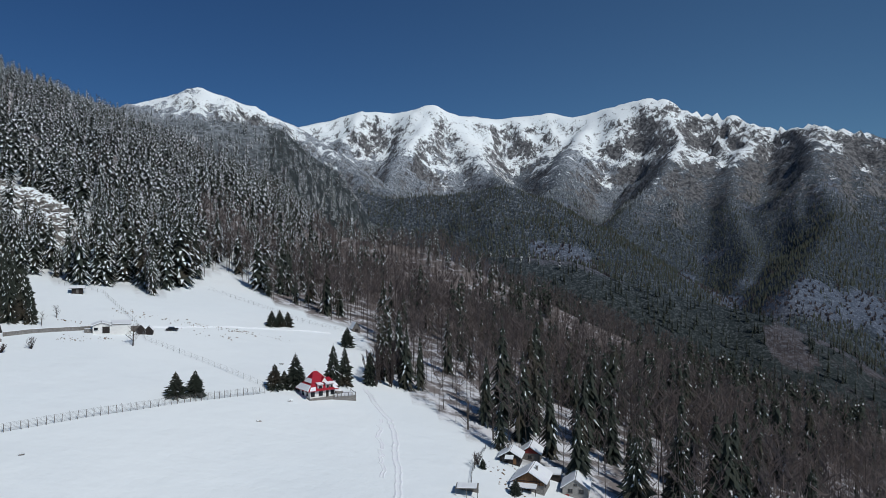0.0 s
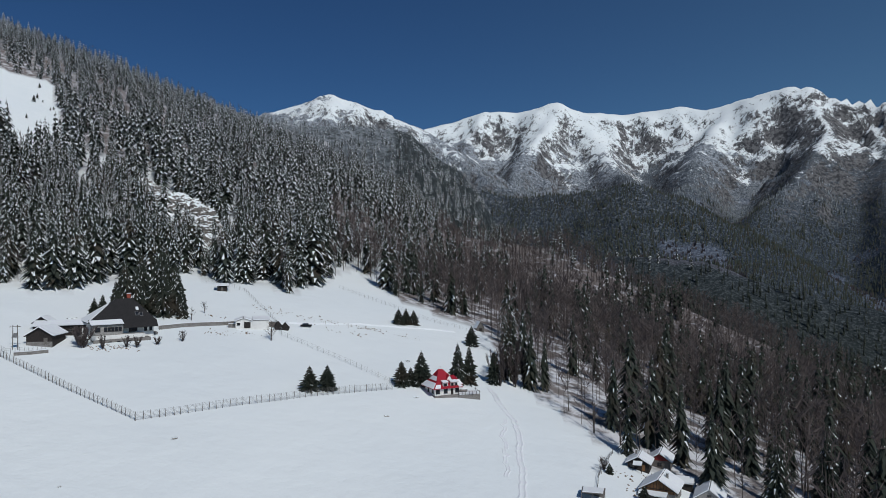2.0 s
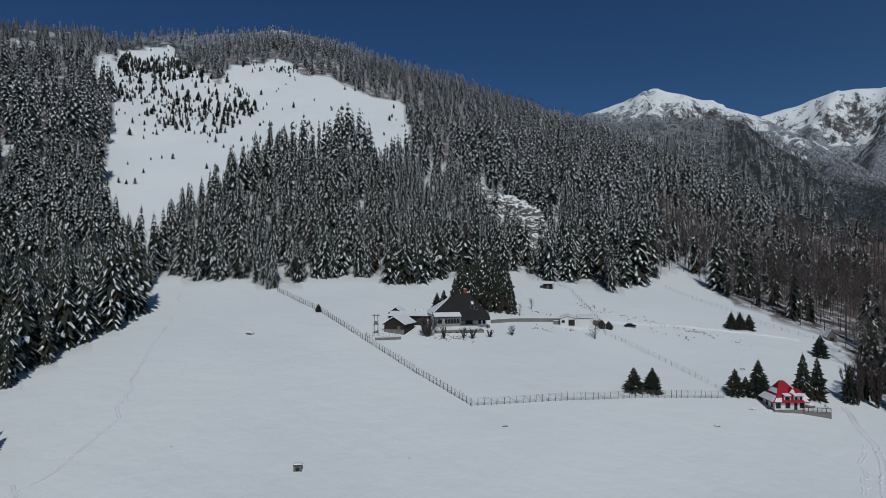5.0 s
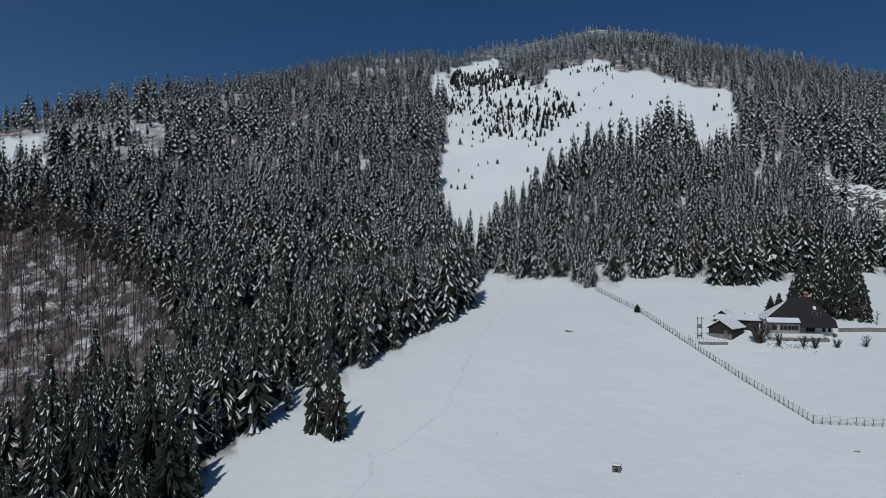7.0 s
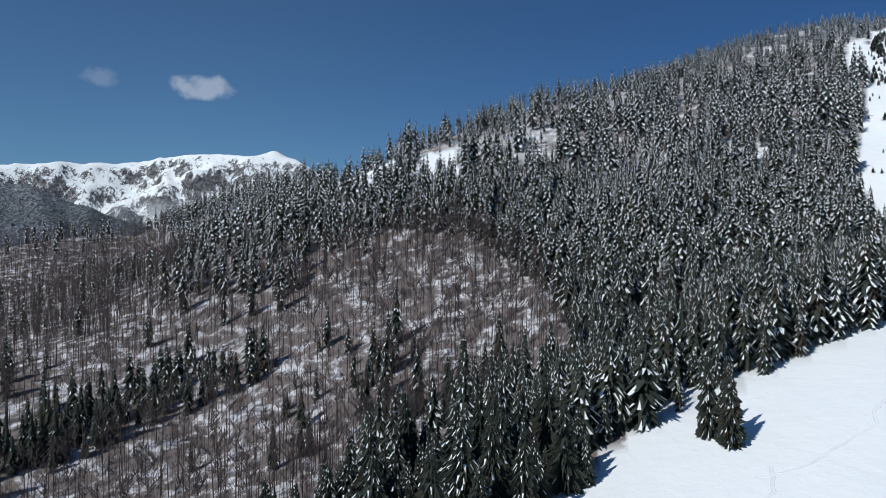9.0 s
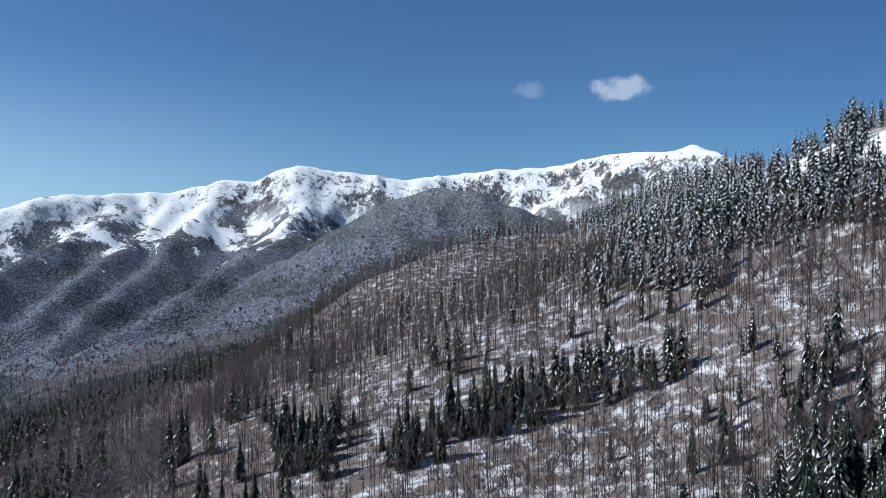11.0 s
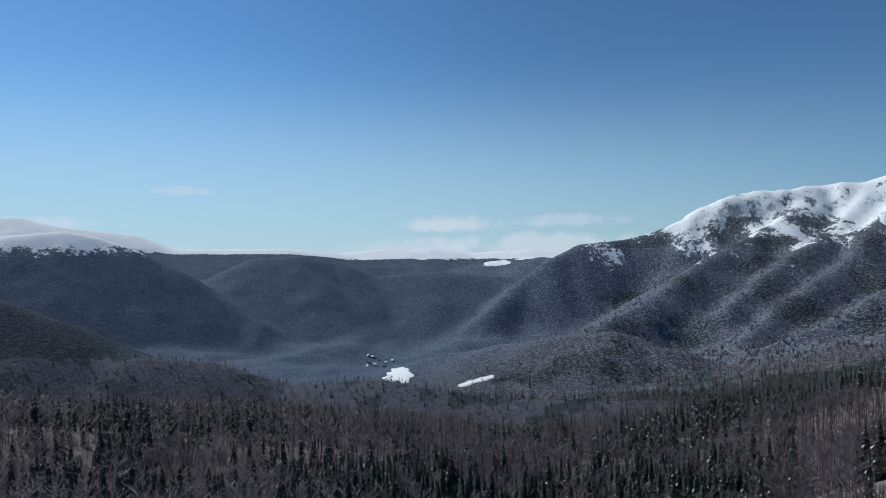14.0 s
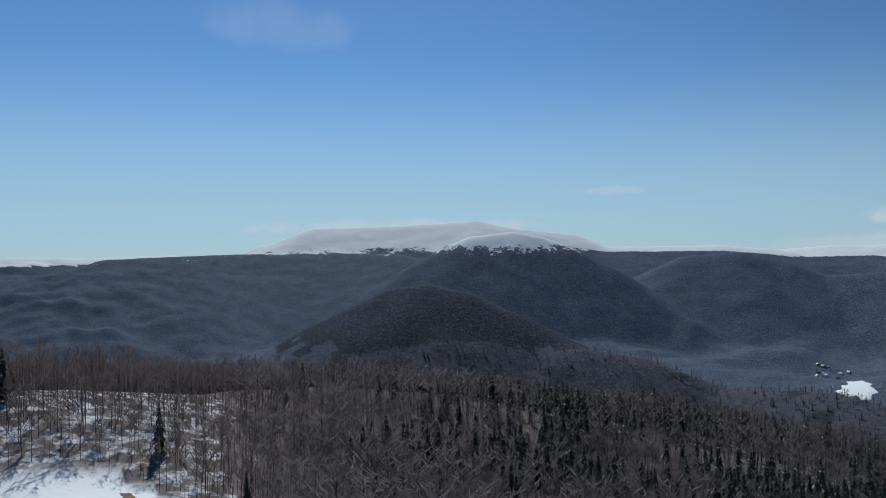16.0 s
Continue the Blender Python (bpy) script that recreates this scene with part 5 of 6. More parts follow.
def barn():
    b = thing("barn", -155.5, 190.5, 15, "low dark wooden barn with a snow-covered gable roof", "barn", sink=0.3)
    gable_walls(b, 7.4, 9.0, 2.7, 5.0, DARK_WOOD, base=-1.5)
    gable_roof(b, 7.4, 9.0, 2.7, 5.0, ROOF_BLACK, 0.5, (0.3, 0.3))
    part("footing", box(-3.75, 3.75, -4.55, -4.52, -1.5, 0.9), STONE, b)
    door(b, 1.8, -4.53, 0.0, 1.1, 2.0, GREY_WOOD)
    s = thing("byre", -157.5, 200.0, 33, "long low shed with a snowy roof beside the barn", "shed", sink=0.2)
    part("wall", box(-7.5, 8.5, -2.5, 2.5, -1.5, 2.7), DARK_WOOD, s)
    roof = part("roof", slab((-8.1, -3.1, 2.704), (9.1, -3.1, 2.704), (9.1, 3.1, 4.1), (-8.1, 3.1, 4.1), 0.16), ROOF_BLACK, s)
    part("snow_blanket", slab((-8.0, -3.05, 2.88), (9.0, -3.05, 2.88), (9.0, 2.3, 4.08), (-8.0, 2.3, 4.08), 0.28), ROOF_SNOW, roof, "thick white snow")
    door(s, 6.6, -2.5, -0.6, 1.8, 2.5, PLASTER)
    window(s, 2.5, -2.5, 0.8, 1.0, 0.8, GREY_WOOD)
    g = thing("hay_shed", -165.0, 201.5, 20, "small dark shed with a snowy pitched roof", "shed", sink=0.2)
    gable_walls(g, 5.0, 6.0, 2.2, 3.9, DARK_WOOD)
    gable_roof(g, 5.0, 6.0, 2.2, 3.9, ROOF_BLACK, 0.4, (0.28, 0.1))
    door(g, 0, -3.02, 0.0, 1.2, 1.9, GREY_WOOD)


barn()


def wall_run(name, pts, height, thick, mat, label, snow=0.2):
    """A garden wall over the ground through points, with a cap of snow."""
    w = thing(name, pts[0][0], pts[0][1], 0, label, "wall")
    inv = w.matrix_world.inverted()
    for (x0, y0), (x1, y1) in zip(pts[:-1], pts[1:]):
        way = Vector((x1 - x0, y1 - y0, 0))
        side = Vector((-way.y, way.x, 0)).normalized() * thick / 2
        z0, z1 = ground_at(x0, y0), ground_at(x1, y1)
        a, b = Vector((x0, y0, 0)), Vector((x1, y1, 0))

        def ring(lift0, lift1, s):
            return [inv @ (a - side * s + Vector((0, 0, z0 + lift0))), inv @ (b - side * s + Vector((0, 0, z1 + lift0))),
                    inv @ (b + side * s + Vector((0, 0, z1 + lift0))), inv @ (a + side * s + Vector((0, 0, z0 + lift0)))] + \
                   [inv @ (a - side * s + Vector((0, 0, z0 + lift1))), inv @ (b - side * s + Vector((0, 0, z1 + lift1))),
                    inv @ (b + side * s + Vector((0, 0, z1 + lift1))), inv @ (a + side * s + Vector((0, 0, z0 + lift1)))]
        faces = [(3, 2, 1, 0), (4, 5, 6, 7), (0, 1, 5, 4), (1, 2, 6, 5), (2, 3, 7, 6), (3, 0, 4, 7)]
        run = part("wall_stretch", solid(ring(-0.5, height, 1), faces), mat, w)
        if snow:
            part("snow_cap", solid(ring(height + 0.004, height + snow, 1.1), faces), ROOF_SNOW, run, "white snow")


wall_run("garden_wall", ((-136.0, 219.0), (-131.5, 225.5), (-127.0, 230.0), (-122.5, 234.0), (-118.2, 237.6)), 1.3, 0.4, STONE, "long grey masonry garden wall capped with snow")
wall_run("yard_wall", ((-109.0, 241.0), (-104.5, 243.5)), 1.9, 0.35, GREY_WOOD, "weathered board wall beside the garage", 0.08)
wall_run("low_retaining_wall", ((-154.5, 176.5), (-151.5, 179.5), (-148.8, 183.0)), 0.9, 0.8, STONE, "low stone retaining wall topped with snow", 0.15)


def garage():
    g = thing("garage", -112.5, 239.0, 26, "white garage with a dark door and snowy roof", "garage", sink=0.2)
    gable_walls(g, 5.4, 8.0, 2.5, 3.4, PLASTER, x0=-2.4)
    gable_roof(g, 5.4, 8.0, 2.5, 3.4, GREY_WALL, 0.35, (0.2, 0.2), x0=-2.4)
    part("wall", box(0.31, 6.4, -4.0, 3.0, -1.2, 2.6), PLASTER, g)
    flat = part("roof", slab((0.65, -4.3, 2.7), (6.7, -4.3, 2.604), (6.7, 3.4, 3.2), (0.65, 3.4, 3.3), 0.14), GREY_WALL, g)
    part("snow_blanket", slab((0.7, -4.25, 2.86), (6.65, -4.25, 2.76), (6.65, 3.3, 3.36), (0.7, 3.3, 3.46), 0.2), ROOF_SNOW, flat, "white snow")
    d = part("door", box(-2.2, 0.0, -4.12, -4.024, 0.0, 2.15, 0.01), DARK_WOOD, g, "dark garage door")
    for k in range(3):
        part("door_panel", box(-2.1, -0.1, -4.16, -4.124, 0.1 + 0.68 * k, 0.7 + 0.68 * k, 0.01), DARK_WOOD, d)
    window(g, -4.1, -4.02, 1.1, 1.1, 0.8, DARK_WOOD)
    c = thing("bunker_box", -117.0, 234.8, 26, "low grey concrete bin by the garage", "bin")
    part("body", box(-1.7, 1.7, -0.7, 0.7, -0.4, 1.1, 0.04), STONE, c)
    part("lid", box(-1.75, 1.75, -0.75, 0.75, 1.104, 1.2, 0.02), STONE, c)
    part("snow_cap", box(-1.65, 1.65, -0.65, 0.65, 1.204, 1.35, 0.05), ROOF_SNOW, c, "white snow")


garage()


def small_shed(x, y, turn, w, l, eave, ridge, mat, label, group, snow=(0.12, 0.12)):
    s = thing("shed", x, y, turn, label, "shed", group, 0.1)
    gable_walls(s, w, l, eave, ridge, mat, base=-0.6)
    gable_roof(s, w, l, eave, ridge, mat, 0.2, snow, 0.08)
    door(s, 0, -l / 2 - 0.02, 0, w * 0.45, eave * 0.85, DARK_WOOD)


small_shed(-102.9, 241.4, 30, 2.2, 2.6, 1.6, 2.9, DARK_WOOD, "tiny brown wooden shed with a steep roof", "twin sheds", (0, 0.05))
small_shed(-100.4, 242.3, 12, 2.2, 2.6, 1.6, 2.9, DARK_WOOD, "tiny brown wooden shed with a steep roof", "twin sheds", (0, 0.05))
small_shed(-38.5, 309.0, 25, 3.4, 4.0, 1.5, 4.2, GREY_WOOD, "small brown pointed hut at the wood's edge", "", (0.18, 0))


def trough_hut():
    h = thing("hut", -145.0, 281.0, 26, "small dark hut with a wide snow-covered roof", "hut", sink=0.2)
    part("wall", box(-2.0, 2.0, -1.6, 1.6, -0.6, 2.0), DARK_WOOD, h)
    roof = part("roof", slab((-2.9, -2.4, 2.004), (2.9, -2.4, 2.004), (2.9, 2.2, 2.7), (-2.9, 2.2, 2.7), 0.12), DARK_WOOD, h)
    part("snow_blanket", slab((-2.85, -2.35, 2.14), (2.85, -2.35, 2.14), (2.85, 2.15, 2.84), (-2.85, 2.15, 2.84), 0.3), ROOF_SNOW, roof, "white snow")
    door(h, 0, -1.6, 0, 0.9, 1.7, GREY_WOOD)
    f = thing("field_hut", -110.8, 102.2, 44, "tiny weathered hay box with a snow cap on the meadow", "hut", sink=0.1)
    part("body", box(-0.85, 0.85, -0.7, 0.7, -0.3, 1.15, 0.03), GREY_WOOD, f)
    part("lid", box(-0.95, 0.95, -0.8, 0.8, 1.154, 1.24, 0.02), DARK_WOOD, f)
    part("snow_cap", box(-0.9, 0.9, -0.75, 0.75, 1.244, 1.6, 0.14), ROOF_SNOW, f, "white snow")
    part("hatch", box(-0.35, 0.35, -0.74, -0.704, 0.1, 0.8, 0.01), DARK_WOOD, f)


trough_hut()


def car():
    c = thing("car", -95.6, 250.0, 20, "dark parked car on the snowy yard", "car")
    body = bmesh.new()
    box(-2.1, 2.1, -0.85, 0.85, 0.35, 0.85, 0.12, bm=body)
    cabin = [(-1.5, -0.8, 0.85), (1.1, -0.8, 0.85), (1.1, 0.8, 0.85), (-1.5, 0.8, 0.85), (-1.1, -0.65, 1.42), (0.5, -0.65, 1.42), (0.5, 0.65, 1.42), (-1.1, 0.65, 1.42)]
    solid(cabin, [(3, 2, 1, 0), (4, 5, 6, 7), (0, 1, 5, 4), (1, 2, 6, 5), (2, 3, 7, 6), (3, 0, 4, 7)], body)
    part("body", body, CAR_PAINT, c)
    for s in (-1, 1):
        part("side_window", solid([(-1.2, s * 0.775, 0.92), (0.85, s * 0.775, 0.92), (0.45, s * 0.69, 1.36), (-1.0, s * 0.69, 1.36), (-1.2, s * 0.795, 0.92), (0.85, s * 0.795, 0.92), (0.45, s * 0.71, 1.36), (-1.0, s * 0.71, 1.36)],
                                  [(0, 1, 2, 3), (7, 6, 5, 4), (0, 4, 5, 1), (1, 5, 6, 2), (2, 6, 7, 3), (3, 7, 4, 0)]), PANE, c)
        for x in (-1.35, 1.35):
            bm = bmesh.new()
            bmesh.ops.create_cone(bm, cap_ends=True, segments=16, radius1=0.33, radius2=0.33, depth=0.22, matrix=pose(x, s * 0.78, 0.33, 90))
            wheel = part("tyre", bm, RUBBER, c)
            bm = bmesh.new()
            bmesh.ops.create_cone(bm, cap_ends=True, segments=12, radius1=0.18, radius2=0.18, depth=0.24, matrix=pose(x, s * 0.78, 0.33, 90))
            part("rim", bm, METAL, wheel)
    part("snow_cap", box(-1.05, 0.45, -0.6, 0.6, 1.424, 1.5, 0.03), ROOF_SNOW, c, "snow on the roof")


car()


# ---- the red-roofed house ----
def red_house():
    h = thing("red_roofed_house", -37.0, 207.6, 36, "white cottage with a red two-tier roof and snowy dormers", "house", sink=0.0, size=0.84)
    h.location.z = -41.4
    part("plinth", box(-4.9, 4.9, -4.3, 4.6, -1.2, 0.5, 0.04), STONE, h)
    part("wall", box(-4.6, 4.6, -4.0, 4.4, 0.504, 3.1), PLASTER, h)
    skirt = [(-5.7, -5.1, 2.9), (5.7, -5.1, 2.9), (5.7, 5.5, 2.9), (-5.7, 5.5, 2.9), (-5.7, -5.1, 3.08), (5.7, -5.1, 3.08), (5.7, 5.5, 3.08), (-5.7, 5.5, 3.08),
             (-3.6, -3.2, 5.2), (3.6, -3.2, 5.2), (3.6, 3.6, 5.2), (-3.6, 3.6, 5.2)]
    lower = part("lower_roof", solid(skirt, [(3, 2, 1, 0), (0, 1, 5, 4), (1, 2, 6, 5), (2, 3, 7, 6), (3, 0, 4, 7), (4, 5, 9, 8), (5, 6, 10, 9), (6, 7, 11, 10), (7, 4, 8, 11), (8, 9, 10, 11)]), ROOF_RED, h, "red flared lower roof")
    part("snow_blanket", slab((-5.72, -5.0, 3.1), (-5.72, 5.3, 3.1), (-4.1, 3.9, 4.75), (-4.1, -3.6, 4.75), 0.2), ROOF_SNOW, lower, "snow on the roof's side")
    part("snow_blanket", slab((-5.3, -5.12, 3.1), (-3.0, -5.12, 3.1), (-2.6, -4.1, 4.15), (-4.3, -4.1, 4.15), 0.18), ROOF_SNOW, lower, "snow on the roof's front")
    part("snow_blanket", slab((4.2, -5.0, 3.12), (5.72, -5.0, 3.12), (4.3, -3.7, 4.6), (3.6, -3.9, 4.3), 0.18), ROOF_SNOW, lower, "snow at the roof's corner")
    upper = part("upper_roof", hip(-3.5, 3.5, -3.1, 3.5, 5.204, -1.5, 0.1, 0.2, 9.0, 0.12), ROOF_RED, h, "steep red upper roof")
    part("snow_blanket", slab((-3.52, -2.6, 5.35), (-3.52, 2.9, 5.35), (-2.2, 1.4, 7.2), (-2.2, -1.2, 7.2), 0.16), ROOF_SNOW, upper, "snow on the roof's side")
    wing = part("wing_roof", hip(1.2, 6.3, -3.9, 3.6, 3.6, 2.2, 4.4, -0.4, 6.6, 0.12), ROOF_RED, h, "low red side roof")
    part("snow_blanket", slab((4.6, -3.95, 3.78), (6.32, -3.9, 3.78), (5.2, -2.2, 5.3), (4.5, -2.4, 5.1), 0.14), ROOF_SNOW, wing, "snow at the roof's corner")
    bm = bmesh.new()
    tv, tf = [], []
    bar(tv, tf, (-0.7, 0.2, 8.9), (-0.7, 0.2, 10.2), 0.06, 0.03, 6)
    part("finial", solid(tv, tf, bm), METAL, upper)
    gab = part("front_gable", solid([(0.2, -3.3, 5.6), (2.2, -3.3, 5.6), (1.2, -3.3, 7.2), (0.2, 0.0, 5.6), (2.2, 0.0, 5.6), (1.2, 0.0, 7.2)],
                                    [(0, 1, 2), (5, 4, 3), (0, 3, 4, 1), (1, 4, 5, 2), (2, 5, 3, 0)]), PLASTER, h, "white snow-streaked gable")
    part("gable_roof", slab((1.2, -3.6, 7.25), (2.5, -3.6, 5.5), (2.5, 0.2, 5.5), (1.2, 0.2, 7.25), 0.1), ROOF_RED, gab)
    part("gable_roof", slab((1.2, -3.6, 7.25), (-0.1, -3.6, 5.5), (-0.1, 0.2, 5.5), (1.2, 0.2, 7.25), 0.1), ROOF_RED, gab)
    for x, w in ((-1.0, 1.9), (1.7, 1.2), (3.2, 1.1)):
        d = part("dormer", box(x - w / 2, x + w / 2, -4.6, -2.6, 3.5, 4.85), PLASTER, h, "white dormer")
        window(d, x, -4.6, 3.75, w * 0.75, 0.85, DARK_WOOD, 0, 1)
        rf = part("dormer_roof", slab((x - w / 2 - 0.2, -4.95, 4.854), (x + w / 2 + 0.2, -4.95, 4.854), (x + w / 2 + 0.2, -2.4, 5.5), (x - w / 2 - 0.2, -2.4, 5.5), 0.1), ROOF_RED, d)
        part("snow_blanket", slab((x - w / 2 - 0.18, -4.93, 4.96), (x + w / 2 + 0.18, -4.93, 4.96), (x + w / 2 + 0.18, -3.2, 5.4), (x - w / 2 - 0.18, -3.2, 5.4), 0.2), ROOF_SNOW, rf, "white snow")
    for x in (-3.6, -0.6, 3.9):
        window(h, x, -4.0, 1.1, 1.5, 1.5, DARK_WOOD)
    door(h, 1.9, -4.0, 0.51, 1.0, 2.1, DARK_WOOD)
    for y in (-2.0, 1.5):
        window(h, -4.6, y, 1.1, 1.3, 1.4, DARK_WOOD, -90)
        window(h, 4.6, y, 1.1, 1.3, 1.4, DARK_WOOD, 90)
    # stone terrace with its rail
    t = thing("terrace", -30.2, 211.0, 20, "grey stone terrace with a wooden rail beside the cottage", "terrace", sink=0.0)
    part("deck", box(-3.2, 3.4, -3.6, 3.0, -1.2, 0.55, 0.05), STONE, t)
    part("snow_blanket", box(-3.0, 3.2, -3.3, 2.8, 0.554, 0.75, 0.08), ROOF_SNOW, t, "white snow")
    for k in range(7):
        x = -3.1 + 6.4 * k / 6
        part("post", box(x - 0.06, x + 0.06, -3.56, -3.44, 0.55, 1.55), DARK_WOOD, t)
    part("rail", box(-3.2, 3.4, -3.55, -3.45, 1.554, 1.64), DARK_WOOD, t)
    part("side_rail", box(3.25, 3.35, -3.44, 3.0, 1.2, 1.3), DARK_WOOD, t)
    part("side_post", box(3.22, 3.38, 2.8, 2.96, 0.55, 1.6), DARK_WOOD, t)
    b = thing("garden_oven", -31.2, 211.5, 20, "snow-heaped rounded garden oven on the terrace", "oven")
    b.location.z = t.location.z + 0.75
    bm = bmesh.new()
    bmesh.ops.create_icosphere(bm, subdivisions=2, radius=1.0, matrix=Matrix.Translation((0, 0, 0.3)) @ Matrix.Diagonal((1.3, 1.0, 0.8, 1)))
    for q in bm.verts:
        q.co.z = max(q.co.z, 0.0)
    part("dome", bm, STONE, b)
    bm = bmesh.new()
    bmesh.ops.create_icosphere(bm, subdivisions=2, radius=1.0, matrix=Matrix.Translation((0, 0, 0.55)) @ Matrix.Diagonal((1.2, 0.95, 0.75, 1)))
    for q in bm.verts:
        q.co.z = max(q.co.z, 0.75)
    part("snow_cap", bm, ROOF_SNOW, b, "white snow")


red_house()


# ---- cabins by the lower wood ----
def cabins():
    a = thing("black_cabin", 17.6, 185.5, -14, "dark log cabin with a snowy roof and open porch", "cabin", sink=0.2, size=0.8)
    gable_walls(a, 6.4, 6.6, 2.4, 4.2, DARK_WOOD)
    gable_roof(a, 6.4, 6.6, 2.4, 4.2, ROOF_BLACK, 0.7, (0.3, 0.3))
    window(a, -1.9, -3.32, 1.0, 1.1, 1.0, GREY_WOOD)
    door(a, 1.6, -3.32, 0.1, 1.0, 1.9, BROWN_WOOD)
    porch = part("porch_roof", slab((-1.4, -5.6, 2.1), (1.4, -5.6, 2.1), (1.4, -3.7, 2.9), (-1.4, -3.7, 2.9), 0.1), DARK_WOOD, a)
    part("snow_blanket", slab((-1.35, -5.55, 2.22), (1.35, -5.55, 2.22), (1.35, -3.75, 2.98), (-1.35, -3.75, 2.98), 0.25), ROOF_SNOW, porch, "white snow")
    for x in (-1.25, 1.25):
        part("porch_post", box(x - 0.07, x + 0.07, -5.5, -5.36, -0.5, 2.096), DARK_WOOD, a)
    chimney(a, -1.2, 1.0, 3.2, 5.2, 0.5, STONE)
    r = thing("rust_cabin", 23.5, 191.5, -14, "cabin with a rust-red gable and deep snow on its roof", "cabin", sink=0.2, size=0.85)
    gable_walls(r, 6.0, 7.0, 2.6, 4.6, GREY_WOOD, PAINT_RED)
    gable_roof(r, 6.0, 7.0, 2.6, 4.6, ROOF_BLACK, 0.6, (0.3, 0.3))
    window(r, 0, -3.52, 1.0, 1.2, 1.0, DARK_WOOD)
    c = thing("chalet", 21.2, 171.5, -18, "brown boarded chalet with a broad snow-covered roof", "chalet", sink=0.2, size=0.82)
    gable_walls(c, 9.0, 9.5, 2.9, 5.6, STONE, BROWN_WOOD)
    gable_roof(c, 9.0, 9.5, 2.9, 5.6, DARK_WOOD, 0.8, (0.28, 0.3))
    front = part("boarded_front", box(-4.5, 4.5, -4.86, -4.77, 2.0, 2.9), BROWN_WOOD, c, "brown boarded front")
    for k in range(10):
        x = -4.05 + 0.9 * k
        part("batten", box(x - 0.05, x + 0.05, -4.9, -4.864, 2.05, 2.95 + (2.4 * (1 - abs(x) / 4.5))), DARK_WOOD, front)
    part("tie_beam", box(-4.6, 4.6, -4.98, -4.904, 2.9, 3.1), DARK_WOOD, c)
    lean = part("veranda_roof", slab((-5.2, -7.4, 1.5), (2.6, -7.4, 1.5), (2.6, -4.9, 2.1), (-5.2, -4.9, 2.1), 0.12), DARK_WOOD, c)
    part("snow_blanket", slab((-5.15, -7.35, 1.63), (2.55, -7.35, 1.63), (2.55, -4.95, 2.2), (-5.15, -4.95, 2.2), 0.3), ROOF_SNOW, lean, "thick white snow")
    for k in range(5):
        x = -5.0 + 7.4 * k / 4
        part("veranda_post", box(x - 0.08, x + 0.08, -7.25, -7.09, -1.2, 1.496), DARK_WOOD, c)
    for y in (-2.5, 0.5, 3.0):
        window(c, 4.5, y, 1.1, 1.2, 1.2, DARK_WOOD, 90)
    door(c, 0, -4.75, -0.2, 1.0, 2.0, DARK_WOOD)
    chimney(c, 1.6, -0.5, 3.9, 6.3, 0.6, STONE)
    g = thing("grey_house", 32.2, 173.2, -14, "light grey gabled house with a snowy roof and red door", "house", sink=0.2, size=0.86)
    gable_walls(g, 7.0, 8.5, 2.9, 5.3, GREY_WALL)
    gable_roof(g, 7.0, 8.5, 2.9, 5.3, METAL, 0.45, (0.25, 0.25))
    for x in (-1.4, 1.6):
        window(g, x, -4.27, 1.5, 1.4, 1.2, GREY_WOOD)
    window(g, 0, -4.28, 3.5, 1.1, 0.7, GREY_WOOD)
    door(g, -2.2, -4.27, -0.9, 1.0, 2.0, PAINT_RED)
    for y in (-2.0, 1.5):
        window(g, -3.5, y, 1.3, 1.2, 1.2, GREY_WOOD, -90)
    s = thing("open_shelter", 5.2, 160.0, -6, "open grey timber shelter with a flat snow-laden roof", "shelter", sink=0.1, size=0.85)
    top = part("roof", box(-3.0, 3.0, -2.4, 2.4, 2.2, 2.36, 0.02), GREY_WOOD, s)
    part("snow_blanket", box(-2.7, 2.6, -2.3, 1.8, 2.364, 2.62, 0.1), ROOF_SNOW, top, "white snow")
    for x in (-2.8, 0, 2.8):
        for y in (-2.2, 2.2):
            part("post", box(x - 0.08, x + 0.08, y - 0.08, y + 0.08, -0.6, 2.196), GREY_WOOD, s)
    part("back_wall", box(-2.7, 2.7, 2.0, 2.1, -0.6, 2.0), GREY_WOOD, s)
    w = thing("wood_store", 27.0, 179.5, -14, "low snow-heaped wood store between the cabins", "wood store", sink=0.2)
    part("wall", box(-2.4, 2.4, -1.4, 1.4, -0.6, 1.5), DARK_WOOD, w)
    rr = part("roof", slab((-2.7, -1.8, 1.504), (2.7, -1.8, 1.504), (2.7, 1.7, 2.1), (-2.7, 1.7, 2.1), 0.1), GREY_WOOD, w)
    part("snow_blanket", slab((-2.65, -1.75, 1.62), (2.65, -1.75, 1.62), (2.65, 1.65, 2.2), (-2.65, 1.65, 2.2), 0.35), ROOF_SNOW, rr, "white snow")
    f = thing("forest_cabin", 247.0, -120.0, 242, "dark cabin at the edge of the bare wood", "cabin", sink=0.2)
    gable_walls(f, 5.5, 6.0, 2.3, 3.9, DARK_WOOD)
    gable_roof(f, 5.5, 6.0, 2.3, 3.9, ROOF_BLACK, 0.4, (0.0, 0.2))
    door(f, 0, -3.02, 0.1, 1.0, 1.8, GREY_WOOD)


cabins()


# ---- fences ----
POST_MESHES = {}


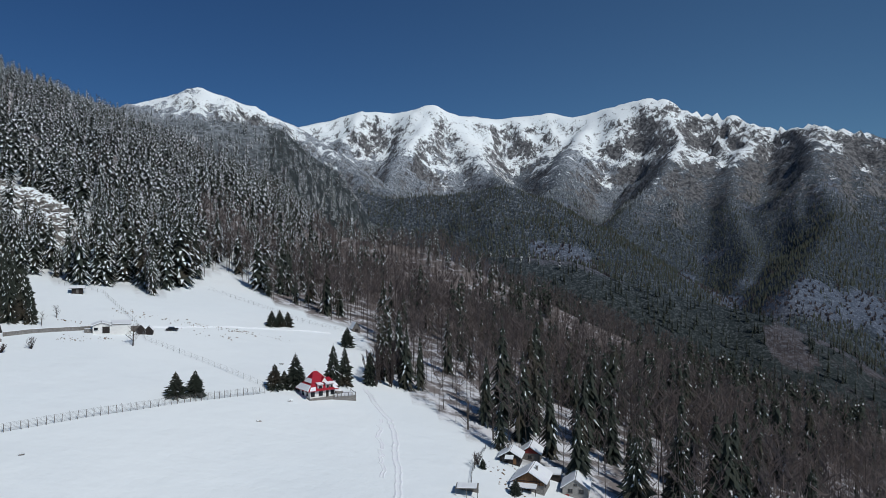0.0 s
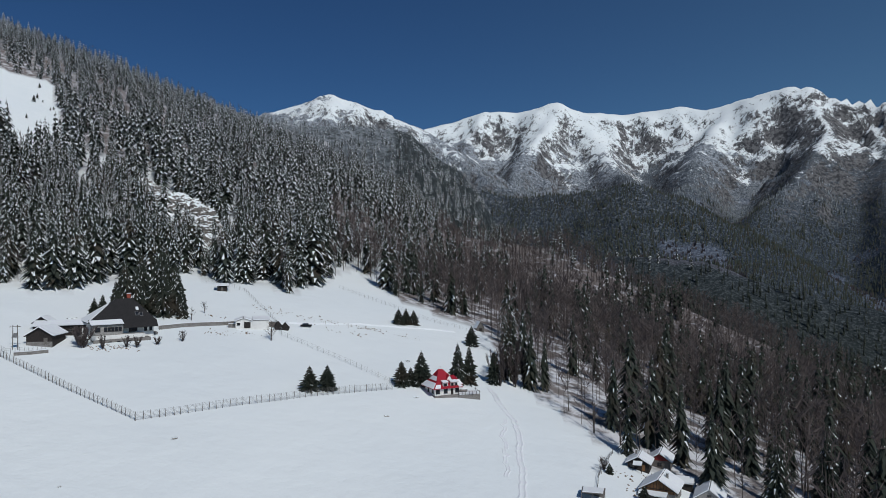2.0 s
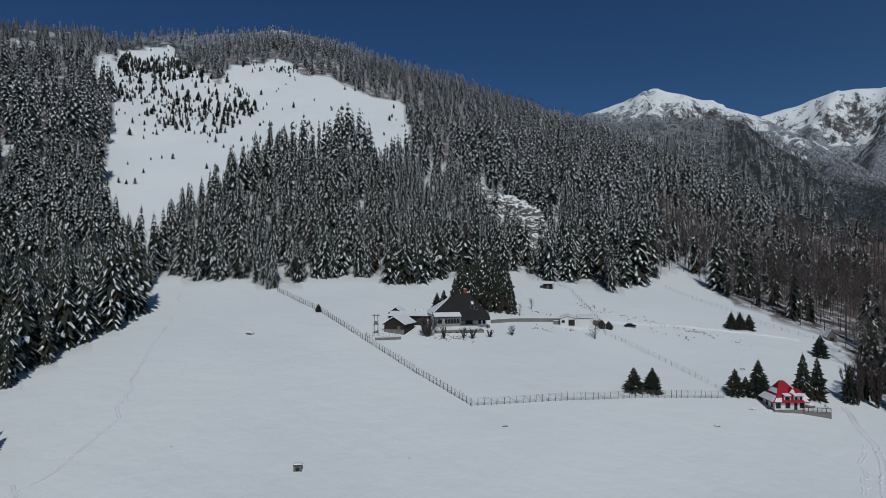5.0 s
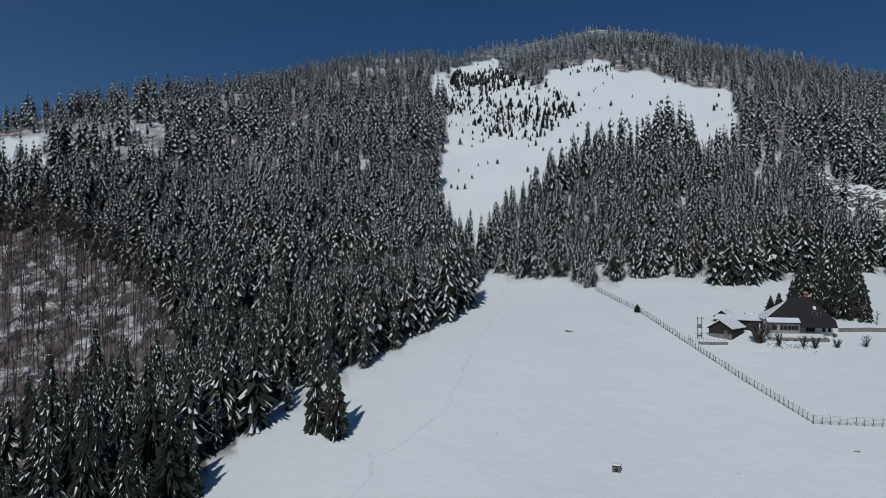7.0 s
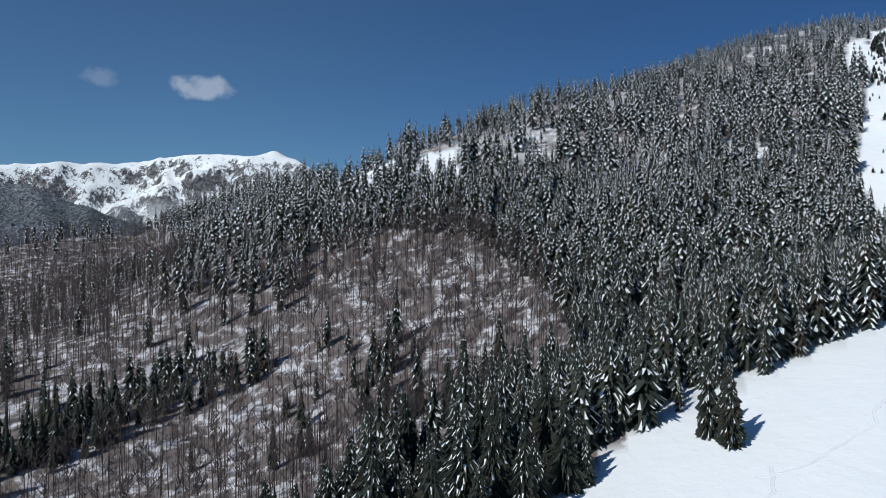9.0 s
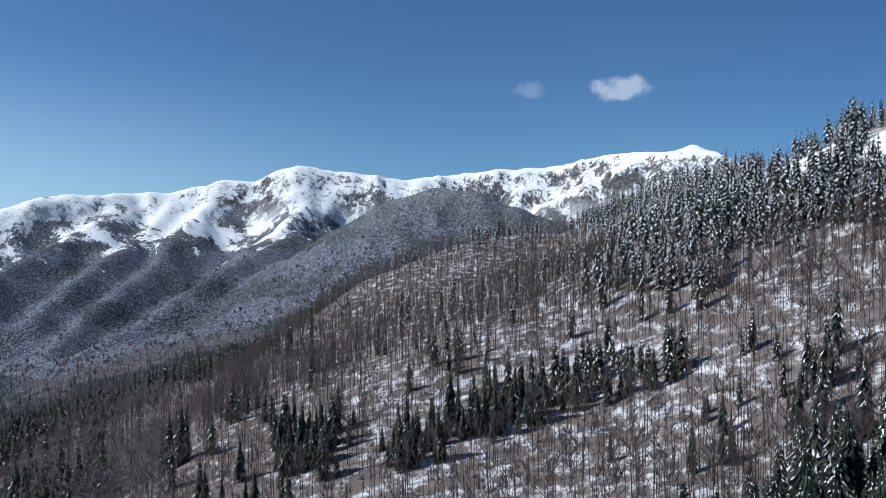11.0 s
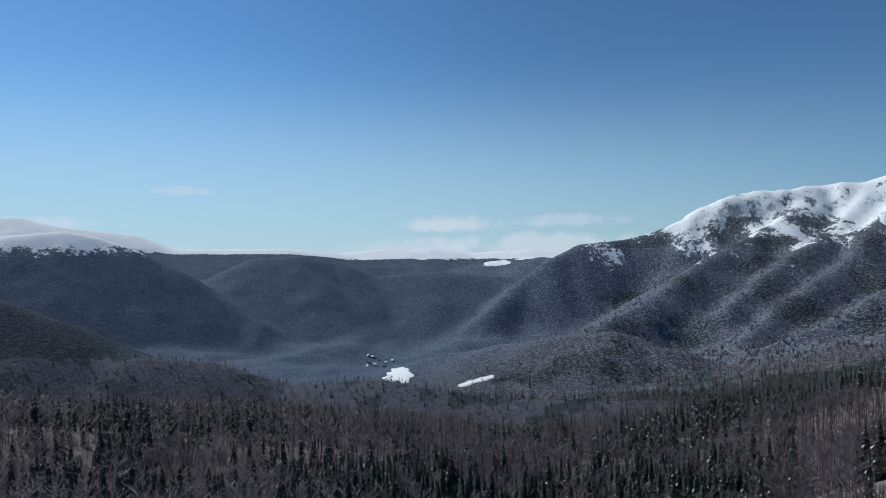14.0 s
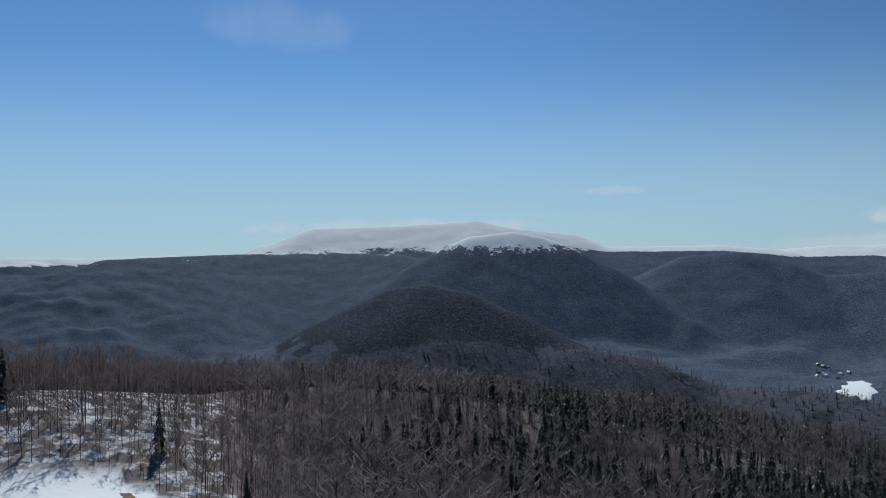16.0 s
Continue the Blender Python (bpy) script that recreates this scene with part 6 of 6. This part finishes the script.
def post_mesh(kind, h, r, mat):
    if kind not in POST_MESHES:
        v, f = [], []
        bar(v, f, (0, 0, -0.5), (0, 0, h), r, r * 0.85, 5)
        bar(v, f, (0, 0, h * 0.98), (0, 0.28 * (kind == "stake"), h + 0.32 * (kind == "stake") + 0.02), r * 0.6, r * 0.4, 4)
        mesh = bpy.data.meshes.new("post")
        mesh.from_pydata(v, [], f)
        mesh.materials.append(mat)
        POST_MESHES[kind] = mesh
    return POST_MESHES[kind]


def fence(pts, gap, kind, h, r, mat, wires, label, wire_r):
    """Posts at even steps along a line over the ground, joined by wires."""
    root = thing("fence", pts[0][0], pts[0][1], 0, label, "fence")
    inv = root.matrix_world.inverted()
    rng = random.Random(len(pts) * 31 + int(h * 10))
    mesh = post_mesh(kind, h, r, mat)
    tops = []
    for (x0, y0), (x1, y1) in zip(pts[:-1], pts[1:]):
        length = math.hypot(x1 - x0, y1 - y0)
        n = max(1, round(length / gap))
        for k in range(n + ((x1, y1) == tuple(pts[-1]))):
            u = (k + 0.25 * (rng.random() - 0.5)) / n
            x, y = x0 + (x1 - x0) * u, y0 + (y1 - y0) * u
            tops.append((x, y, ground_at(x, y)))
            ob = new("post", mesh)
            ob.parent = root
            ob.matrix_local = inv @ pose(x, y, tops[-1][2], rng.uniform(-5, 5), rng.uniform(-5, 5), math.degrees(math.atan2(y1 - y0, x1 - x0))) @ Matrix.Diagonal((1, 1, rng.uniform(0.88, 1.08), 1))
    for level in wires:
        v, f = [], []
        for a, b in zip(tops[:-1], tops[1:]):
            bar(v, f, inv @ Vector((a[0], a[1], a[2] + level * h)), inv @ Vector((b[0], b[1], b[2] + level * h)), wire_r, wire_r, 3)
        bm = bmesh.new()
        part("wire", solid(v, f, bm), METAL, root)


fence(((-226, 197.5), (-192.4, 188.3), (-156.5, 173.9), (-125.8, 161.6), (-101.1, 152.9)), 1.75, "stake", 1.85, 0.085, GREY_WOOD, (0.12, 0.28, 0.44, 0.6, 0.76, 0.92, 1.06), "weathered post fence with wire netting across the meadow", 0.022)
fence(((-101.1, 152.9), (-86.6, 168.2), (-70.9, 184.6), (-60, 195), (-51.1, 202.8)), 1.75, "stake", 1.85, 0.085, GREY_WOOD, (0.12, 0.28, 0.44, 0.6, 0.76, 0.92, 1.06), "weathered post fence with wire netting below the villa", 0.022)
fence(((-53.0, 208.0), (-75.0, 221.6), (-98.5, 234.2), (-104, 244)), 2.6, "thin", 1.6, 0.05, METAL, (0.3, 0.6, 0.95), "thin grey wire fence running up to the garage", 0.015)
fence(((-106, 247), (-110.3, 253.4), (-124, 270), (-137.1, 285.6), (-143.1, 288), (-157.0, 289)), 2.8, "thin", 1.6, 0.05, METAL, (0.3, 0.6, 0.95), "thin grey wire fence climbing to the spruces", 0.015)
fence(((-106.8, 322.7), (-92, 314), (-78.2, 307.1), (-58.9, 296.4), (-40, 300)), 2.8, "thin", 1.6, 0.05, METAL, (0.3, 0.6, 0.95), "thin grey wire fence along the upper meadow", 0.015)
fence(((6.2, 163.5), (6.8, 172), (9.0, 182), (11.2, 190)), 1.6, "pole", 1.1, 0.06, DARK_WOOD, (0.5, 0.95), "dark wooden pole fence by the cabins", 0.05)
fence(((11.2, 190), (15.0, 190.8), (19.0, 191.2)), 1.8, "thin", 1.6, 0.05, METAL, (0.3, 0.6, 0.95), "short wire fence behind the black cabin", 0.015)


# ---- the hamlet in the valley ----
def hamlet():
    rng = random.Random(3)
    for k in range(16):
        b, d = 180.4 + rng.uniform(0, 2.3), 2280 + rng.uniform(0, 140)
        x, y = plan(b, d)
        h = new("valley_house")
        h.matrix_world = pose(x, y, float(ground_height(np.array([x]), np.array([y]))[0]), 0, 0, rng.uniform(0, 180))
        tagged(h, "small far-off house with a snowy roof in the valley", "house", "houses in the valley")
        w, l, e = rng.uniform(6, 8), rng.uniform(7, 11), rng.uniform(3, 4.5)
        gable_walls(h, w, l, e, e + 3.5, (PLASTER, GREY_WALL, BROWN_WOOD)[k % 3], base=-4)
        gable_roof(h, w, l, e, e + 3.5, ROOF_BLACK, 0.6, (0.4, 0.4), 0.2)


hamlet()


def utility_pole():
    p = thing("utility_pole", -157.5, 180.5, 35, "double wooden utility pole with a grey transformer box", "utility pole")
    for s in (-0.7, 0.7):
        v, f = [], []
        bar(v, f, (s, 0, -1), (s * 0.8, 0, 7.2), 0.14, 0.1, 8)
        part("pole", solid(v, f), GREY_WOOD, p)
    part("crossarm", box(-1.4, 1.4, -0.08, 0.08, 6.6, 6.78, 0.01), GREY_WOOD, p)
    part("platform", box(-0.9, 0.9, -0.5, 0.5, 3.6, 3.75, 0.02), METAL, p)
    part("transformer", box(-0.45, 0.45, -0.4, 0.4, 3.754, 4.8, 0.06), METAL, p, "grey transformer box")
    for k in range(3):
        bm = bmesh.new()
        bmesh.ops.create_cone(bm, cap_ends=True, segments=8, radius1=0.07, radius2=0.04, depth=0.3, matrix=Matrix.Translation((-1.1 + 1.1 * k, 0, 6.934)))
        part("insulator", bm, PLASTER, p)


utility_pole()
fence(((-160, 178), (-157, 176.5), (-152.5, 181.5), (-151, 184.5)), 1.2, "thin", 1.6, 0.05, METAL, (0.3, 0.6, 0.95), "short wire fence round the transformer pole", 0.015)


# ---- single trees, shrubs, stones, tracks ----
def lone_trees():
    rng = random.Random(23)
    models = [spruce_model(rng, "dark green spruce standing alone on the snowy meadow", "spruces on the meadow", 0.04, 0.4) for _ in range(4)]
    groves = [spruce_model(rng, "tall dark spruce streaked with snow beside the open meadow", "spruces round the meadow", 0.22) for _ in range(4)]
    for k, (x, y, h, wide) in enumerate((
            (-71.7, 189.9, 7.0, 1.5), (-67.4, 192.6, 7.3, 1.6), (-49.4, 207.6, 7.6, 1.5), (-43.9, 210.6, 10.8, 1.25), (-47.0, 209.5, 5.5, 1.5),
            (-34.1, 219.3, 13.0, 1.1), (-30.9, 221.8, 12.2, 1.15), (-36.7, 271.0, 8.0, 1.5), (-67.3, 278.2, 6.4, 1.5), (-64.7, 280.4, 6.8, 1.4), (-62.1, 283.0, 6.2, 1.5),
            (-23.5, 226.7, 11.0, 0.85), (-19.6, 236.0, 17.0, 0.8),
            (-153.2, 220.8, 14.0, 1.1), (-152.6, 225.2, 20.0, 1.0), (-150.1, 231.3, 21.0, 1.0), (-146.3, 234.9, 22.0, 1.0), (-143.0, 233.5, 19.0, 1.0), (-137.1, 235.5, 13.0, 1.0), (-155.5, 229.0, 21.0, 0.85), (-149.0, 226.0, 19.0, 0.85), (-153.0, 235.0, 23.0, 0.85), (-145.5, 239.5, 24.0, 0.85), (-141.0, 238.5, 20.0, 0.85), (-148.5, 241.0, 23.0, 0.85), (-158.7, 216.9, 8.0, 1.2), (-157.0, 219.1, 9.0, 1.1),
            (-192.0, 187.6, 3.2, 1.7), (-168.9, 57.6, 22.5, 0.62), (-162.0, 60.2, 19.0, 0.85), (-165.5, 60.5, 20.0, 0.7), (-155.2, 26.5, 13.0, 0.75), (-158.5, 25.5, 9.0, 0.8),
            (16.5, 164.0, 4.0, 1.6), (9.6, 176.0, 2.8, 1.5))):
        stand((models if h < 12.5 else groves)[k % 4], x, y, ground_at(x, y) - 0.15, h, k * 97 % 360, wide * (1.35 if h < 12 else 1.05))
    bare = [bare_model(rng, "round leafless broadleaf tree on the snow", "leafless trees on the meadow", 1.5, 0.18) for _ in range(3)]
    for k, (x, y, h, wide) in enumerate(((-99.4, 227.1, 7.0, 1.7), (-133.2, 235.0, 5.0, 1.4), (-134.0, 245.6, 4.5, 1.4), (6.9, 203.6, 9.5, 1.4), (13.9, 199.7, 11.0, 1.2), (7.6, 174.9, 4.0, 1.2))):
        stand(bare[k % 3], x, y, ground_at(x, y) - 0.15, h, k * 71 % 360, wide)
    bushes = [bush_model(rng, "round brown leafless bush beside the house", "bushes by the houses") for _ in range(3)]
    for k, (x, y, h, wide) in enumerate(((-143.6, 191.0, 7.0, 1.2), (-145.8, 192.5, 5.2, 1.2), (-138.0, 192.5, 4.6, 0.7), (-133.4, 197.5, 3.8, 1.0), (-131.0, 199.0, 4.0, 1.0), (-127.6, 204.5, 2.8, 1.1), (-123.0, 211.5, 3.8, 0.9), (8.4, 177.5, 3.4, 0.9),
                                         (-24.0, 229.5, 11.0, 0.5), (-20.5, 231.5, 13.0, 0.5), (-17.0, 229.0, 12.0, 0.5), (-22.0, 235.5, 13.0, 0.5), (-18.0, 236.5, 14.0, 0.5), (-21.5, 226.5, 9.5, 0.55), (-14.5, 233.5, 13.0, 0.5))):
        stand(bushes[k % 3], x, y, ground_at(x, y) - 0.15, h, k * 71 % 360, wide)
    for model in models + groves + bare + bushes:
        for ob in (*model.children_recursive, model):
            bpy.data.objects.remove(ob)


lone_trees()


def rock_shape(rng, size, flat=0.7, cuts=2):
    bm = bmesh.new()
    bmesh.ops.create_icosphere(bm, subdivisions=cuts, radius=1)
    off = Vector((rng.uniform(0, 99), rng.uniform(0, 99), 0))
    for v in bm.verts:
        n = noise.noise(v.co * 1.3 + off) * 0.55 + noise.noise(v.co * 3.1 + off) * 0.25
        v.co = v.co * (1 + n)
        v.co = Vector((v.co.x * size * 1.3, v.co.y * size, v.co.z * size * flat))
    return bm


def rock_material():
    m = Mat("limestone with snow", 0.9)
    n = m.noise(0.5, 6, 0.7)
    band = m.noise(0.35, 5, 0.6, (1, 1, 5))
    rock = m.mix(m.ramp(band, 0.35, 0.65), (0.10, 0.092, 0.082), (0.33, 0.31, 0.285))
    snowy = m.ramp(m.math("ADD", m.up(), m.math("MULTIPLY", m.math("SUBTRACT", n, 0.5), 1.1)), 0.22, 0.34)
    m.bump(m.noise(0.8, 7, 0.7), 0.9, 0.6)
    return m.colour(m.mix(snowy, rock, SNOW))


LIMESTONE = rock_material()


def crag():
    """The pale rock face that breaks through the spruces above the villa."""
    rng = random.Random(5)
    for b, d, w, h, deep in ((32.6, 462, 14, 13, 9), (30.6, 452, 15, 12, 9), (29.2, 438, 13, 14, 9), (28.6, 415, 12, 13, 8), (28.2, 392, 11, 11, 7), (28.6, 370, 9, 8, 6), (29.8, 425, 9, 9, 7)):
        x, y = plan(b, d)
        bm = bmesh.new()
        bmesh.ops.create_icosphere(bm, subdivisions=5, radius=1)
        off = Vector((rng.uniform(0, 99), rng.uniform(0, 99), rng.uniform(0, 9)))
        for v in bm.verts:
            c = v.co.copy()
            n = noise.noise(c * 1.6 + off) * 0.4 + noise.noise(c * 4 + off) * 0.22 + abs(noise.noise(c * 8 + off)) * 0.12
            n += abs(noise.noise(Vector((c.x * 3, c.y * 3, c.z * 11)) + off)) * 0.22 - 0.12
            r = 0.85 + n
            v.co = Vector((c.x * r * w, c.y * r * deep, c.z * (0.8 + 0.7 * n) * h))
        ob = part("crag", bm, LIMESTONE, None)
        ob.matrix_world = pose(x, y, ground_at(x, y) + h * 0.05, 0, 0, b)
        tagged(ob, "pale limestone crag with snow on its ledges", "rock", "crags above the villa")


crag()


def stones():
    rng = random.Random(9)
    for x, y, s in ((-190.1, 154.3, 1.1), (-191.5, 155.5, 0.7), (-165.0, 214.0, 1.2), (-161.0, 209.0, 0.6), (-88.1, 148.2, 0.6), (-47.5, 182.5, 0.6), (-43.2, 200.0, 0.7), (-53.0, 232.0, 0.7), (-21.0, 236.0, 0.5), (9.0, 185.5, 0.5), (-96, 121, 0.3), (-140, 92, 0.25)):
        ob = part("boulder", rock_shape(rng, s), LIMESTONE, None)
        ob.matrix_world = pose(x, y, ground_at(x, y) + 0.1 * s, 0, 0, rng.uniform(0, 360))
        tagged(ob, "small grey boulder half buried in snow", "boulder", "boulders on the meadow")
    # stones and dry tufts poking through the thin snow
    v, f = [], []
    for cx, cy, sx, sy, n in ((-117, 226, 5, 3, 26), (-110, 230, 5, 2, 22), (-92, 262, 16, 3, 60), (-76, 262, 9, 2, 34), (-120, 266, 7, 4, 24), (-80, 252, 12, 3, 22), (-137, 196, 5, 1.5, 40), (-141, 192, 4, 1.2, 26), (-128, 244, 9, 2, 14), (-112, 262, 5, 5, 18), (14, 177, 4, 4, 26), (23, 180, 4, 4, 30), (15, 168, 3, 3, 14), (-60, 262, 9, 3, 14)):
        for _ in range(n):
            x, y = rng.gauss(cx, sx * 0.6), rng.gauss(cy, sy * 0.6)
            z, s = ground_at(x, y), rng.uniform(0.12, 0.42)
            k = len(v)
            for q in range(5):
                a = q * 1.2566 + rng.random()
                v.append((x + math.cos(a) * s * rng.uniform(0.8, 1.5), y + math.sin(a) * s * rng.uniform(0.6, 1.1), z - 0.1))
            v.append((x, y, z + s * rng.uniform(0.5, 1.1)))
            f += [(k + q, k + (q + 1) % 5, k + 5) for q in range(5)]
    mesh = bpy.data.meshes.new("loose_stones")
    mesh.from_pydata(v, [], f)
    mesh.materials.append(EARTH)
    tagged(new("loose_stones", mesh), "brown stones and tufts poking through thin snow", "stones", kind="stuff")


stones()


def trail(pts, wide, rise, mat, name, label, wobble=0.8):
    """A trodden track: two low lips with a shallow furrow between, laid on the ground."""
    rng = random.Random(len(pts))
    line = []
    for (x0, y0), (x1, y1) in zip(pts[:-1], pts[1:]):
        n = max(2, int(math.hypot(x1 - x0, y1 - y0) / 1.5))
        line += [(x0 + (x1 - x0) * k / n + rng.uniform(-1, 1) * wobble * 0.3, y0 + (y1 - y0) * k / n + rng.uniform(-1, 1) * wobble * 0.3) for k in range(n)]
    v, f = [], []
    for k, (x, y) in enumerate(line):
        x1, y1 = line[min(k + 1, len(line) - 1)]
        x0, y0 = line[max(k - 1, 0)]
        s = Vector((-(y1 - y0), x1 - x0, 0)).normalized()
        for u, lift in ((-1, -0.05), (-0.55, rise), (-0.2, 0.03), (0.2, 0.03), (0.55, rise), (1, -0.05)):
            px, py = x + s.x * u * wide, y + s.y * u * wide
            v.append((px, py, ground_at(px, py) + lift * rng.uniform(0.6, 1.3)))
    for k in range(len(line) - 1):
        f += [(k * 6 + j, k * 6 + j + 1, k * 6 + j + 7, k * 6 + j + 6) for j in range(5)]
    mesh = bpy.data.meshes.new(name)
    mesh.from_pydata(v, [], f)
    mesh.materials.append(mat)
    tagged(new(name, mesh), label, "path", kind="structure")


trail(((-24.2, 221.4), (-19.5, 208), (-15.0, 197.5), (-12.6, 186), (-12.1, 176.9), (-10.5, 165), (-9.8, 152.7), (-8, 135)), 1.1, 0.15, ROOF_SNOW, "path_1", "narrow trodden path in deep snow")
trail(((-17.5, 197), (-17.1, 186.1), (-15.5, 178), (-15.0, 170), (-13.5, 160.5)), 0.7, 0.09, ROOF_SNOW, "path_2", "faint old footprints in the snow", 2.0)
trail(((-265.7, 170.6), (-251, 169), (-245.1, 163.9), (-236, 160), (-232, 152), (-224.1, 147.4), (-205, 128), (-182.2, 107.8), (-176, 104), (-168, 95), (-161.9, 92.7), (-155.0, 80.9), (-148, 70), (-146, 58)), 0.6, 0.1, ROOF_SNOW, "path_3", "winding ski track down the snowy meadow")
trail(((-150, 64), (-140, 60), (-133, 52), (-130, 40)), 0.6, 0.08, ROOF_SNOW, "path_4", "faint ski track in the snow")
trail(((232, -160), (222, -158), (210, -152), (196, -150)), 2.2, 0.12, EARTH, "dirt_track", "brown thawed dirt track at the wood's edge")
trail(((-124, 236), (-112, 246), (-97, 254), (-80, 266), (-62, 276), (-45, 290)), 1.0, 0.22, ROOF_SNOW, "road_bank", "ploughed snow bank beside the yard road")
